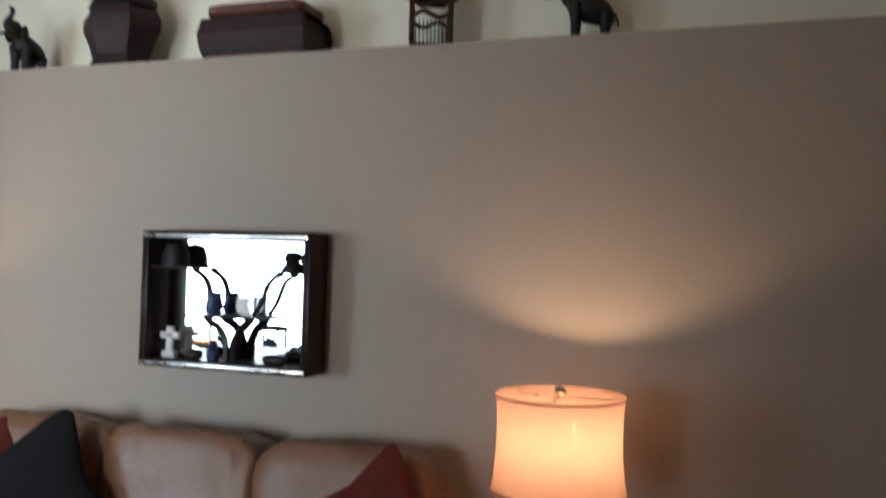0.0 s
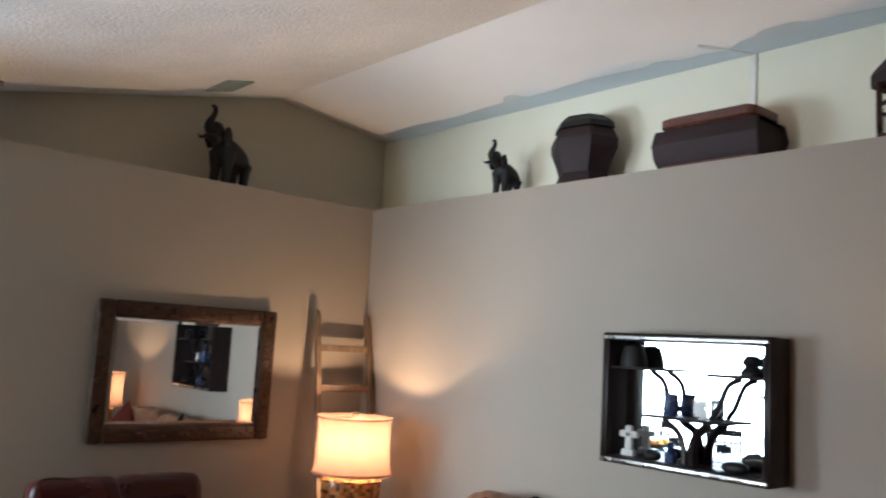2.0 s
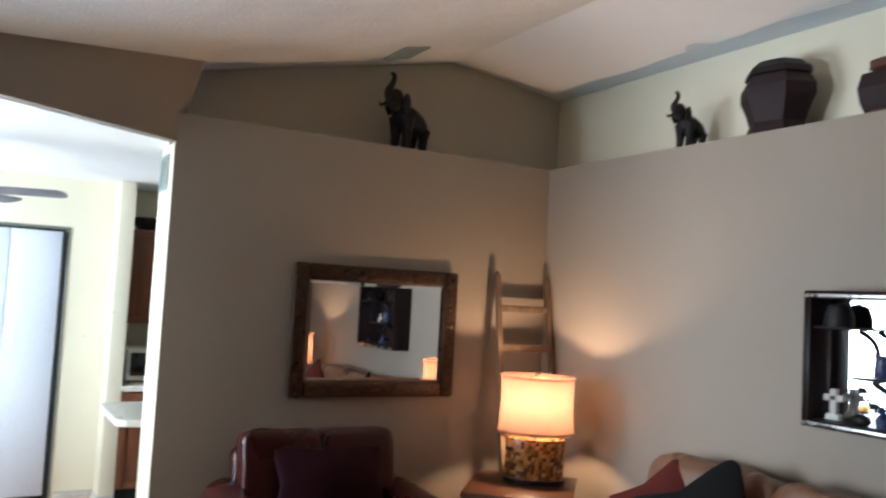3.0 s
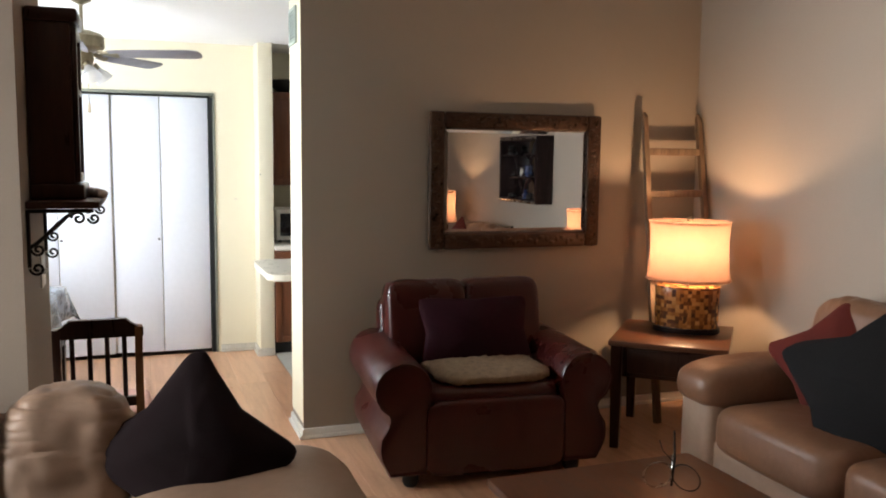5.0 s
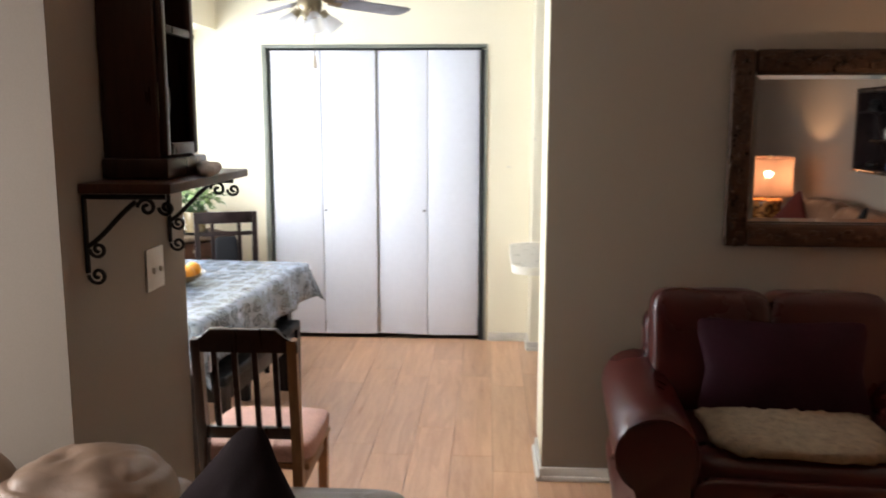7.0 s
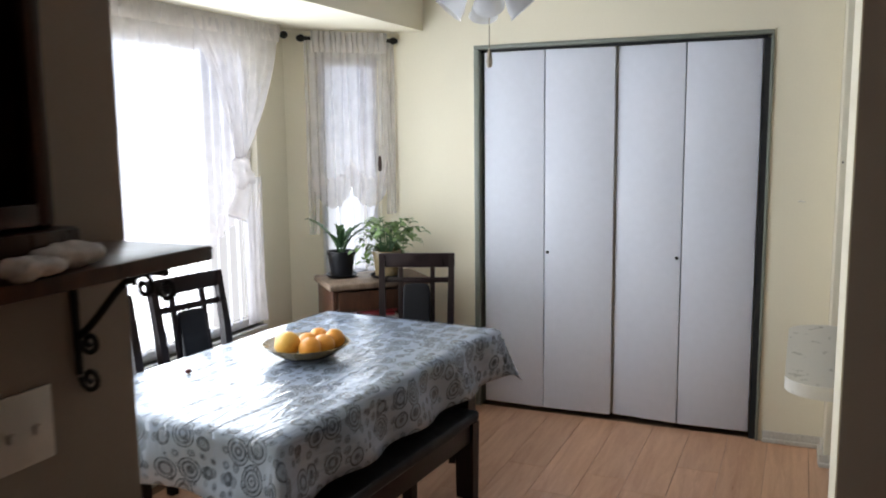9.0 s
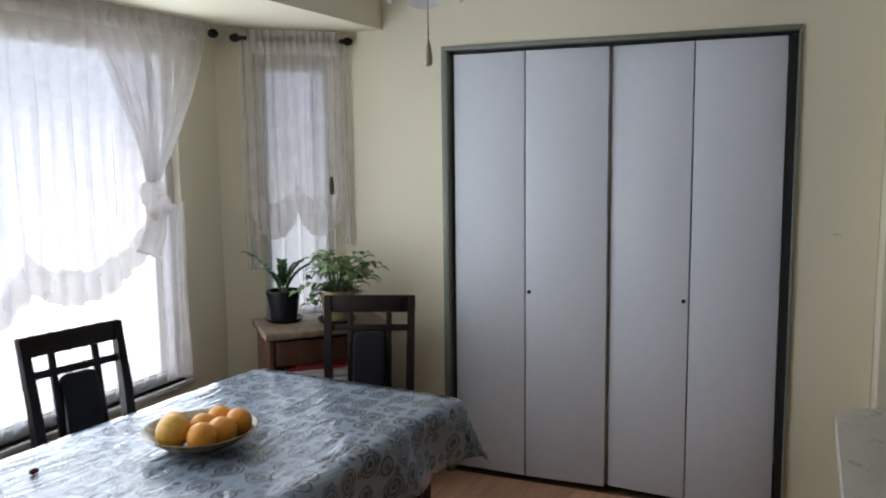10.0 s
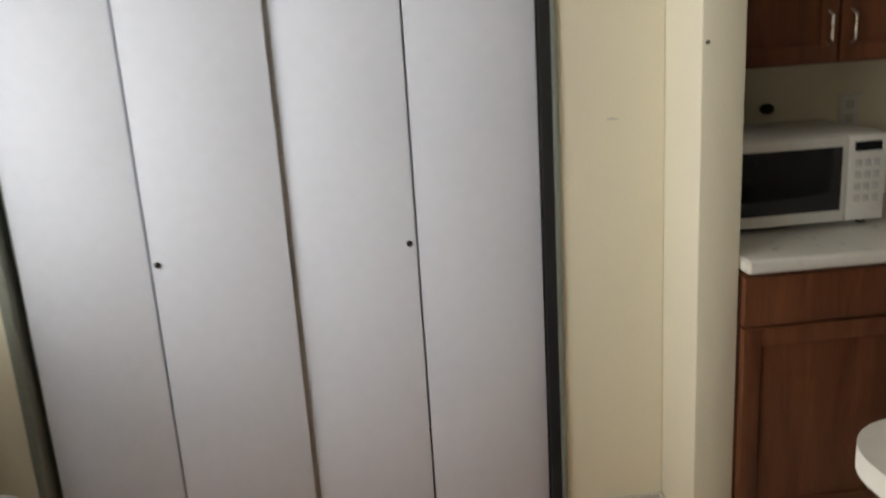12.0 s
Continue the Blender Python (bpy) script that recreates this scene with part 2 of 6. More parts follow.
DARKGLASS = mat("dark_oven_glass", (0.012, 0.013, 0.016), 0.08, 0.1, 5, 50, 0.0)
VENT = mat("grey_green_grille", (0.36, 0.42, 0.38), 0.5)


def mirror_mat():
    m, nt, p = nodes_of("mirror_glass")
    p.inputs["Base Color"].default_value = (0.88, 0.89, 0.89, 1)
    p.inputs["Metallic"].default_value, p.inputs["Roughness"].default_value = 1.0, 0.015
    return m


def glass_mat():
    m, nt, p = nodes_of("window_glass")
    p.inputs["Transmission Weight"].default_value, p.inputs["Roughness"].default_value = 1.0, 0.0
    p.inputs["IOR"].default_value = 1.01
    return m


def cloth_mat():
    """Printed table cover with round medallions under clear plastic film."""
    m, nt, p = nodes_of("printed_vinyl_tablecloth")
    L, N = nt.links.new, nt.nodes.new
    tc = N("ShaderNodeTexCoord")

    def rings(scale, freq, size):
        v = N("ShaderNodeTexVoronoi")
        v.inputs["Scale"].default_value, v.inputs["Randomness"].default_value = scale, 0.45
        L(tc.outputs["UV"], v.inputs["Vector"])
        s, c, k, mx = N("ShaderNodeMath"), N("ShaderNodeMath"), N("ShaderNodeMath"), N("ShaderNodeMath")
        s.operation, c.operation, k.operation, mx.operation = "MULTIPLY", "SINE", "LESS_THAN", "MULTIPLY"
        s.inputs[1].default_value, k.inputs[1].default_value = freq, size
        L(v.outputs["Distance"], s.inputs[0]), L(s.outputs[0], c.inputs[0]), L(v.outputs["Distance"], k.inputs[0])
        g = N("ShaderNodeMapRange")
        g.inputs[1].default_value, g.inputs[2].default_value, g.inputs[3].default_value = -0.3, 0.4, 0.30
        L(c.outputs[0], g.inputs[0]), L(g.outputs[0], mx.inputs[0]), L(k.outputs[0], mx.inputs[1])
        return mx.outputs[0]

    big, small = rings(10.5, 46.0, 0.46), rings(23.0, 52.0, 0.38)
    mx = N("ShaderNodeMath")
    mx.operation = "MAXIMUM"
    L(big, mx.inputs[0]), L(small, mx.inputs[1])
    n = N("ShaderNodeTexNoise")
    n.inputs["Scale"].default_value, n.inputs["Detail"].default_value = 60, 3
    L(tc.outputs["UV"], n.inputs["Vector"])
    br = N("ShaderNodeMath")
    br.operation = "MULTIPLY"
    L(mx.outputs[0], br.inputs[0])
    nr = N("ShaderNodeMapRange")
    nr.inputs[1].default_value, nr.inputs[2].default_value, nr.inputs[3].default_value, nr.inputs[4].default_value = 0.35, 0.6, 0.65, 1.0
    L(n.outputs[0], nr.inputs[0]), L(nr.outputs[0], br.inputs[1])
    r = N("ShaderNodeValToRGB")
    r.color_ramp.elements[0].color, r.color_ramp.elements[1].color = (0.25, 0.305, 0.395, 1), (0.03, 0.042, 0.06, 1)
    L(br.outputs[0], r.inputs[0]), L(r.outputs[0], p.inputs["Base Color"])
    p.inputs["Roughness"].default_value, p.inputs["Coat Weight"].default_value, p.inputs["Coat Roughness"].default_value = 0.5, 0.85, 0.045
    p.inputs["Specular IOR Level"].default_value = 0.15
    w, mp = N("ShaderNodeTexNoise"), N("ShaderNodeMapping")
    mp.inputs["Scale"].default_value = (2.2, 9.0, 1)
    w.inputs["Scale"].default_value, w.inputs["Detail"].default_value, w.inputs["Distortion"].default_value = 1.6, 3, 1.5
    L(tc.outputs["UV"], mp.inputs[0]), L(mp.outputs[0], w.inputs["Vector"])
    bp = N("ShaderNodeBump")
    bp.inputs["Strength"].default_value, bp.inputs["Distance"].default_value = 0.85, 0.012
    L(w.outputs[0], bp.inputs["Height"]), L(bp.outputs[0], p.inputs["Coat Normal"])
    L(bp.outputs[0], p.inputs["Normal"])
    return m


def mosaic_mat():
    """Small amber and brown mosaic chips."""
    m, nt, p = nodes_of("amber_mosaic")
    L, N = nt.links.new, nt.nodes.new
    tc, v = N("ShaderNodeTexCoord"), N("ShaderNodeTexVoronoi")
    v.inputs["Scale"].default_value, v.inputs["Randomness"].default_value = 46, 0.06
    L(tc.outputs["Object"], v.inputs["Vector"])
    sep, r = N("ShaderNodeSeparateColor"), N("ShaderNodeValToRGB")
    L(v.outputs["Color"], sep.inputs[0]), L(sep.outputs[0], r.inputs[0])
    e = r.color_ramp.elements
    e[0].color, e[1].color = (0.06, 0.024, 0.010, 1), (0.50, 0.24, 0.07, 1)
    e.new(0.4).color = (0.16, 0.055, 0.015, 1)
    e.new(0.7).color = (0.36, 0.14, 0.03, 1)
    L(r.outputs[0], p.inputs["Base Color"])
    p.inputs["Roughness"].default_value = 0.25
    return m


MIRROR, GLASS, CLOTH, MOSAIC = mirror_mat(), glass_mat(), cloth_mat(), mosaic_mat()

# ---- shape helpers ----


def mesh_of(name, bm, material, sharp=35):
    bmesh.ops.recalc_face_normals(bm, faces=bm.faces)
    me = bpy.data.meshes.new(name)
    bm.to_mesh(me)
    bm.free()
    me.materials.append(material)
    me.polygons.foreach_set("use_smooth", [True] * len(me.polygons))
    me.set_sharp_from_angle(angle=radians(sharp))
    return me


def part(name, bm, material, parent=None, label="", sharp=35):
    ob = new(name, mesh_of(name, bm, material, sharp))
    ob.parent = parent
    return tagged(ob, label)


def thing(name, label, category, m=Matrix(), group=""):
    ob = new(name)
    ob.empty_display_size = 0.1
    ob.matrix_basis = m
    return tagged(ob, label, category, group)


def structure(name, bm, material, label=""):
    return tagged(part(name, bm, material), label, "", "", "structure")


def box(x0, y0, z0, x1, y1, z1, bevel=0.0, bm=None, m=None, seg=2):
    own = bmesh.new()
    bmesh.ops.create_cube(own, size=1)
    for v in own.verts:
        v.co = Vector((x0 + (v.co.x + 0.5) * (x1 - x0), y0 + (v.co.y + 0.5) * (y1 - y0), z0 + (v.co.z + 0.5) * (z1 - z0)))
    if bevel:
        bmesh.ops.bevel(own, geom=own.edges[:], offset=bevel, segments=seg, profile=0.5, affect="EDGES")
    return join(own, bm, m)


def join(own, bm, m=None):
    if m is not None:
        own.transform(m)
    if bm is None:
        return own
    me = bpy.data.meshes.new("join")
    own.to_mesh(me)
    own.free()
    bm.from_mesh(me)
    bpy.data.meshes.remove(me)
    return bm


def prism(points, z0, z1, bm=None, m=None, bevel=0.0):
    """A flat outline drawn up from z0 to z1."""
    own = bmesh.new()
    lo = [own.verts.new((x, y, z0)) for x, y in points]
    hi = [own.verts.new((x, y, z1)) for x, y in points]
    own.faces.new(lo[::-1]), own.faces.new(hi)
    for i in range(len(points)):
        j = (i + 1) % len(points)
        own.faces.new((lo[i], lo[j], hi[j], hi[i]))
    if bevel:
        bmesh.ops.bevel(own, geom=own.edges[:], offset=bevel, segments=2, profile=0.5, affect="EDGES")
    return join(own, bm, m)


def rod(p0, p1, r0, r1=None, seg=12, bm=None, m=None):
    return tube([p0, p1], [r0, r0 if r1 is None else r1], seg, bm, m)


def tube(points, radii, seg=10, bm=None, m=None, flat=1.0):
    """A round bar along points; radii: one or one each."""
    own = bmesh.new()
    pts = [Vector(p) for p in points]
    if not isinstance(radii, (list, tuple)):
        radii = [radii] * len(pts)
    rings, up = [], None
    for i, p in enumerate(pts):
        d = (pts[min(i + 1, len(pts) - 1)] - pts[max(i - 1, 0)]).normalized()
        if up is None:
            up = d.orthogonal().normalized()
        side = d.cross(up).normalized()
        up = side.cross(d).normalized()
        rings.append([own.verts.new(p + radii[i] * (math.cos(a) * side + flat * math.sin(a) * up)) for a in (2 * math.pi * k / seg for k in range(seg))])
    for a, b in zip(rings, rings[1:]):
        for k in range(seg):
            own.faces.new((a[k], a[(k + 1) % seg], b[(k + 1) % seg], b[k]))
    own.faces.new(rings[0][::-1]), own.faces.new(rings[-1])
    return join(own, bm, m)


def lathe(profile, seg=32, sx=1.0, sy=1.0, bm=None, m=None, turn=0.0):
    """A profile of (radius, height) turned round the z axis; open where the radius ends above 0."""
    own = bmesh.new()
    rings = []
    for r, z in profile:
        if r <= 1e-6:
            rings.append([own.verts.new((0, 0, z))])
        else:
            rings.append([own.verts.new((sx * r * math.cos(turn + 2 * math.pi * k / seg), sy * r * math.sin(turn + 2 * math.pi * k / seg), z)) for k in range(seg)])
    for a, b in zip(rings, rings[1:]):
        for k in range(seg):
            q = (k + 1) % seg
            if len(a) == 1 and len(b) > 1:
                own.faces.new((a[0], b[q], b[k]))
            elif len(b) == 1 and len(a) > 1:
                own.faces.new((a[k], a[q], b[0]))
            elif len(a) > 1:
                own.faces.new((a[k], a[q], b[q], b[k]))
    return join(own, bm, m)


def power(v, e):
    return math.copysign(abs(v) ** e, v)


def cushion(cx, cy, cz, sx, sy, sz, e1=0.45, e2=0.35, bm=None, m=None, crease=0.0, freq=6.0, nu=36, nv=20, pinch=0.0, pleat=0.0):
    """A soft box of full size sx, sy, sz; crease: depth of folds; pinch: how far the corners draw out."""
    own = bmesh.new()
    grid = []
    for j in range(nv + 1):
        v = -math.pi / 2 + math.pi * j / nv
        row = []
        for i in range(nu):
            u = 2 * math.pi * i / nu
            p = Vector((power(math.cos(v), e1) * power(math.cos(u), e2), power(math.cos(v), e1) * power(math.sin(u), e2), power(math.sin(v), e1)))
            if pinch:
                k = abs(p.x * p.y)
                p.x, p.y, p.z = p.x * (1 + pinch * k), p.y * (1 + pinch * k), p.z * (1 - 0.75 * k)
            q = Vector((p.x * sx / 2, p.y * sy / 2, p.z * sz / 2))
            if crease:
                n = noise.fractal(Vector((q.x * freq + cx * 7, q.y * freq + cy * 5, q.z * freq * 0.6)), 1.0, 2.0, 3)
                q += q.normalized() * crease * n
            if pleat:
                k = sum(w * (min(1, abs(noise.noise(Vector((q.x * f * 0.22 + cx, q.y * f * 0.22, q.z * f + 7 * q.x * abs(q.x + 0.3))))) * 5) - 1) for f, w in ((13, 1.0), (29, 0.5)))
                q += q.normalized() * pleat * k
            row.append(own.verts.new(q))
        grid.append(row)
    for a, b in zip(grid, grid[1:]):
        for i in range(nu):
            own.faces.new((a[i], a[(i + 1) % nu], b[(i + 1) % nu], b[i]))
    bmesh.ops.remove_doubles(own, verts=own.verts, dist=1e-5)
    own.transform(Matrix.Translation((cx, cy, cz)))
    return join(own, bm, m)


def ball(c, r, bm=None, m=None, s=(1, 1, 1), sub=3):
    own = bmesh.new()
    bmesh.ops.create_icosphere(own, subdivisions=sub, radius=r)
    own.transform(Matrix.Translation(c) @ Matrix.Diagonal((*s, 1)))
    return join(own, bm, m)


def bez(p0, p1, p2, p3, n=12):
    p0, p1, p2, p3 = (Vector(p) for p in (p0, p1, p2, p3))
    return [(1 - t) ** 3 * p0 + 3 * (1 - t) ** 2 * t * p1 + 3 * (1 - t) * t * t * p2 + t ** 3 * p3 for t in (i / n for i in range(n + 1))]


# ---- the shell of the house ----
XW, XU, YN, YU, LEDGE = -5.0, -5.34, 4.63, 4.95, 2.61
YB, EAST = -0.71, 3.2   # bay wall, far end of the living room
XC, JAMB, STUBY, STUBW, STUBE, FLAT = -7.31, 2.08, 0.915, -3.98, -3.26, 2.446
YS, RIDGE, ZR = -1.40, 4.0, 3.335


def slope(y):
    return ZR - 0.22 * (RIDGE - max(y, 0.8)) if y <= RIDGE else ZR - 0.125 * (y - RIDGE)


structure("wall_north", box(XW, YN, 0, EAST, YU + 0.1, LEDGE), TAUPE)
structure("wall_north_upper", box(XU, YU, LEDGE + 0.002, EAST, YU + 0.1, 3.5), OLIVE)
structure("wall_west", box(XU, JAMB, 0, XW, YU + 0.1, LEDGE), TAUPE)
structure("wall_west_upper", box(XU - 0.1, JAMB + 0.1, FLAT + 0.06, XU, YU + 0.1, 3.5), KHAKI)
structure("wall_jamb_face", box(XU, JAMB - 0.004, 0.09, XW - 0.002, JAMB, FLAT), CREAM)
# diagonal header over the opening, its far end raked back to the upper wall
bm = bmesh.new()
lean = Vector((-0.545, 0.838, 0))
side = Vector((-0.838, -0.545, 0)) * 0.1
foot = Vector((-5.002, 2.087, FLAT + 0.004))
near = foot - lean * 1.62
ends = [near, foot, foot + lean * 0.21 + Vector((0, 0, 0.62)), Vector((near.x, near.y, FLAT + 0.62))]
front = [bm.verts.new(p) for p in ends]
rear = [bm.verts.new(p + side) for p in ends]
bm.faces.new(front), bm.faces.new(rear[::-1])
for i in range(4):
    bm.faces.new((front[i], rear[i], rear[(i + 1) % 4], front[(i + 1) % 4]))
structure("wall_header", bm, TAUPE)
structure("wall_stub", box(STUBW, YS, 0, STUBE, STUBY, 2.70), TAUPE)
structure("wall_dining_east", box(STUBW - 0.004, YB, 0, STUBW, STUBY - 0.01, FLAT), CREAM)
structure("wall_east", box(EAST, YS - 0.1, 0, EAST + 0.1, YU + 0.1, 3.5), TAUPE)
bm = box(STUBE, YS - 0.12, 0, -3.13, YS, 3.0)
box(-2.43, YS - 0.12, 0, EAST, YS, 3.0, bm=bm)
box(-3.13, YS - 0.12, 0, -2.43, YS, 0.8, bm=bm)
box(-3.13, YS - 0.12, 2.0, -2.43, YS, 3.0, bm=bm)
structure("wall_south", bm, TAUPE)
# closet wall with its opening
structure("wall_closet_south", box(XC - 0.1, -0.36, 0, XC, 0.27, FLAT), CREAM)
structure("wall_closet_north", box(XC - 0.1, 1.81, 0, XC, 2.12, FLAT), CREAM)
structure("wall_closet_lintel", box(XC - 0.1, 0.27, 2.06, XC, 1.81, FLAT), CREAM)
bm = box(XC - 0.75, 0.1, 0, XC - 0.7, 2.0, FLAT)
box(XC - 0.7, 0.1, 0, XC - 0.1, 0.15, FLAT, bm=bm)
box(XC - 0.7, 1.95, 0, XC - 0.1, 2.0, FLAT, bm=bm)
structure("wall_closet_inside", bm, CREAM)
structure("wall_partition", box(XC - 0.44, 2.122, 0, -7.065, 2.236, FLAT, 0.004), CREAM)
# bay
bm = box(-6.875, YB - 0.12, 0, -6.60, YB, 2.165)
box(-4.43, YB - 0.12, 0, STUBW, YB, 2.165, bm=bm)
box(-6.60, YB - 0.12, 0, -4.43, YB, 0.56, bm=bm)
box(-6.60, YB - 0.12, 2.05, -4.43, YB, 2.165, bm=bm)
structure("wall_bay_south", bm, CREAM)
BAY = Matrix.Translation((-6.875, YB - 0.004, 0)) @ Matrix.Rotation(radians(135), 4, "Z")   # x runs along the slanted wall, -y into the room
bm = bmesh.new()
for x0, x1, z0, z1 in ((-0.02, 0.20, 0, 2.165), (0.56, 0.72, 0, 2.165), (0.20, 0.56, 0, 0.74), (0.20, 0.56, 2.02, 2.165)):
    box(x0, 0, z0, x1, 0.1, z1, bm=bm)
bm.transform(BAY)
structure("wall_bay_slanted", bm, CREAM)
structure("soffit", box(XC, -0.85, 2.165, STUBW, -0.05, FLAT + 0.05), CREAM)
structure("ceiling_dining", prism([(XC - 0.8, -0.05), (STUBW, -0.05), (STUBW, STUBY - 0.004), (-4.25, 0.80), (-5.045, 2.06), (XU, 2.098), (XU, 4.8), (XC - 0.8, 4.8)], FLAT, FLAT + 0.06), SMOOTHCEIL)


def slab(outline, bm):
    lo = [bm.verts.new((x, y, slope(y))) for x, y in outline]
    hi = [bm.verts.new((x, y, slope(y) + 0.09)) for x, y in outline]
    bm.faces.new(lo), bm.faces.new(hi[::-1])
    for i in range(len(lo)):
        j = (i + 1) % len(lo)
        bm.faces.new((lo[i], hi[i], hi[j], lo[j]))
    return bm


structure("ceiling_low", slab([(-4.4, YS - 0.15), (EAST + 0.15, YS - 0.15), (EAST + 0.15, 0.8), (-4.4, 0.8)], bmesh.new()), CEIL)
structure("ceiling_south_slope", slab([(XU - 0.12, 0.8), (EAST + 0.15, 0.8), (EAST + 0.15, RIDGE), (XU - 0.12, RIDGE)], bmesh.new()), CEIL)
structure("ceiling_north_slope", slab([(XU - 0.12, RIDGE), (EAST + 0.15, RIDGE), (EAST + 0.15, YU + 0.12), (XU - 0.12, YU + 0.12)], bmesh.new()), SMOOTHCEIL)
# uneven strip of old blue paint along the foot of the slope
bm = bmesh.new()
last = None
for i in range(121):
    x = XU + 0.15 + i * (EAST - 0.1 - XU) / 120
    w = 0.15 + 0.055 * noise.noise(Vector((x * 1.7, 3, 0))) + 0.03 * round(2 * noise.noise(Vector((x * 3.1, 7, 0)))) + (0.07 if abs(x + 1.05) < 0.05 or abs(x + 3.85) < 0.07 else 0)
    pair = (bm.verts.new((x, YU - 0.001, slope(YU) - 0.004)), bm.verts.new((x, YU - w, slope(YU - w) - 0.004)))
    if last:
        bm.faces.new((last[0], pair[0], pair[1], last[1]))
    last = pair
structure("paint_strip", bm, BLUE, "uneven pale blue paint strip along the ceiling edge")

# kitchen
bm = box(XC - 0.44, 2.236, 0, XC - 0.34, 4.8, FLAT)
box(XC - 0.44, 4.7, 0, XU, 4.8, FLAT, bm=bm)
structure("wall_kitchen", bm, CREAM)
structure("floor_base", box(XC - 0.8, YS - 0.1, -0.1, EAST + 0.1, YU + 0.1, -0.012), SUB)


def baseboard(x0, y0, x1, y1, material=TRIM, h=0.058):
    """A skirting board whose room side lies to the left of the way from the first end to the second."""
    v = Vector((x1 - x0, y1 - y0, 0))
    m = Matrix.Translation((x0, y0, 0)) @ Matrix.Rotation(math.atan2(v.y, v.x), 4, "Z")
    bm = box(0, 0, 0, v.length, 0.013, h, 0.003, m=m)
    box(0, 0.013, 0, v.length, 0.026, 0.022, 0.004, bm=bm, m=m)
    structure("baseboard", bm, material)


baseboard(XW, YN - 0.0, XW, JAMB)
baseboard(XW + 0.026, JAMB, XU, JAMB)
baseboard(EAST, YN, XW, YN)
baseboard(XC, 2.12, XC, 1.84, DIRTY)
baseboard(XC, 0.24, XC, -0.27, DIRTY)
baseboard(-7.065, 2.122, XC, 2.122, DIRTY)
baseboard(-7.065, 2.236, -7.065, 2.10, DIRTY)
baseboard(XC, -0.279, -6.875, YB - 0.004, DIRTY)
baseboard(-6.875, YB, STUBW, YB, DIRTY)
baseboard(STUBE, STUBY, STUBE, YS, TRIM)
baseboard(STUBW, STUBY, STUBE, STUBY, TRIM)

# ---- windows ----


def outdoors(name, m, w, h, glow):
    """Far daylight: bright sunlit ground with a paler blue sky over it."""
    mt, nt, p = nodes_of(name + "_glow")
    p.inputs["Base Color"].default_value = (0, 0, 0, 1)
    tc, sep, ramp = nt.nodes.new("ShaderNodeTexCoord"), nt.nodes.new("ShaderNodeSeparateXYZ"), nt.nodes.new("ShaderNodeValToRGB")
    nt.links.new(tc.outputs["Generated"], sep.inputs[0]), nt.links.new(sep.outputs[2], ramp.inputs[0])
    e = ramp.color_ramp.elements
    e[0].position, e[0].color = 0.50, (0.95, 0.97, 1.0, 1)
    e[1].position, e[1].color = 0.66, (0.30, 0.35, 0.46, 1)
    nt.links.new(ramp.outputs[0], p.inputs["Emission Color"])
    p.inputs["Emission Strength"].default_value = glow
    bm = bmesh.new()
    bm.faces.new([bm.verts.new(m @ Vector(c)) for c in ((-w, 0, -h), (w, 0, -h), (w, 0, h), (-w, 0, h))])
    structure("backdrop", bm, mt, "bright overexposed daylight outside")


outdoors("bay_outside", Matrix.Translation((-5.6, -2.3, 1.3)), 3.4, 2.2, 9.0)
outdoors("slant_outside", Matrix.Translation((-8.6, -1.6, 1.3)) @ Matrix.Rotation(radians(-55), 4, "Z"), 1.5, 2.2, 2.6)


def window(name, m, w, z0, z1, panes, label):
    """A window whose x runs along the wall and y leads outdoors."""
    ob = tagged(thing(name, "", "", m), label, "", "", "structure")
    fr = bmesh.new()
    t = 0.045
    for x0, x1, a, b in ((0, t, z0, z1), (w - t, w, z0, z1), (t, w - t, z0, z0 + t), (t, w - t, z1 - t, z1)):
        box(x0, 0.04, a, x1, 0.09, b, 0.004, bm=fr)
    for k in range(1, panes):
        box(w * k / panes - 0.02, 0.045, z0 + t, w * k / panes + 0.02, 0.085, z1 - t, 0.004, bm=fr)
    part("window_frame", fr, TRIM, ob)
    part("window_sill", box(-0.012, -0.02, z0 - 0.022, w + 0.012, 0.1, z0, 0.004), TRIM, ob)
    for k in range(panes):
        g = part("pane", box(w * k / panes + 0.03, 0.063, z0 + t, w * (k + 1) / panes - 0.03, 0.067, z1 - t), GLASS, ob)
        g.visible_shadow = False
    return ob


SOUTH = Matrix.Translation((-4.43, YB, 0)) @ Matrix.Rotation(radians(180), 4, "Z")
window("window_1", SOUTH, 2.17, 0.56, 2.05, 2, "wide white-framed bay window")
window("window_2", BAY @ Matrix.Translation((0.20, 0, 0)), 0.36, 0.74, 2.02, 1, "narrow white-framed slanted bay window")
window("window_3", Matrix.Translation((-2.43, YS, 0)) @ Matrix.Rotation(radians(180), 4, "Z"), 0.70, 0.8, 2.0, 1, "white-framed living room window")


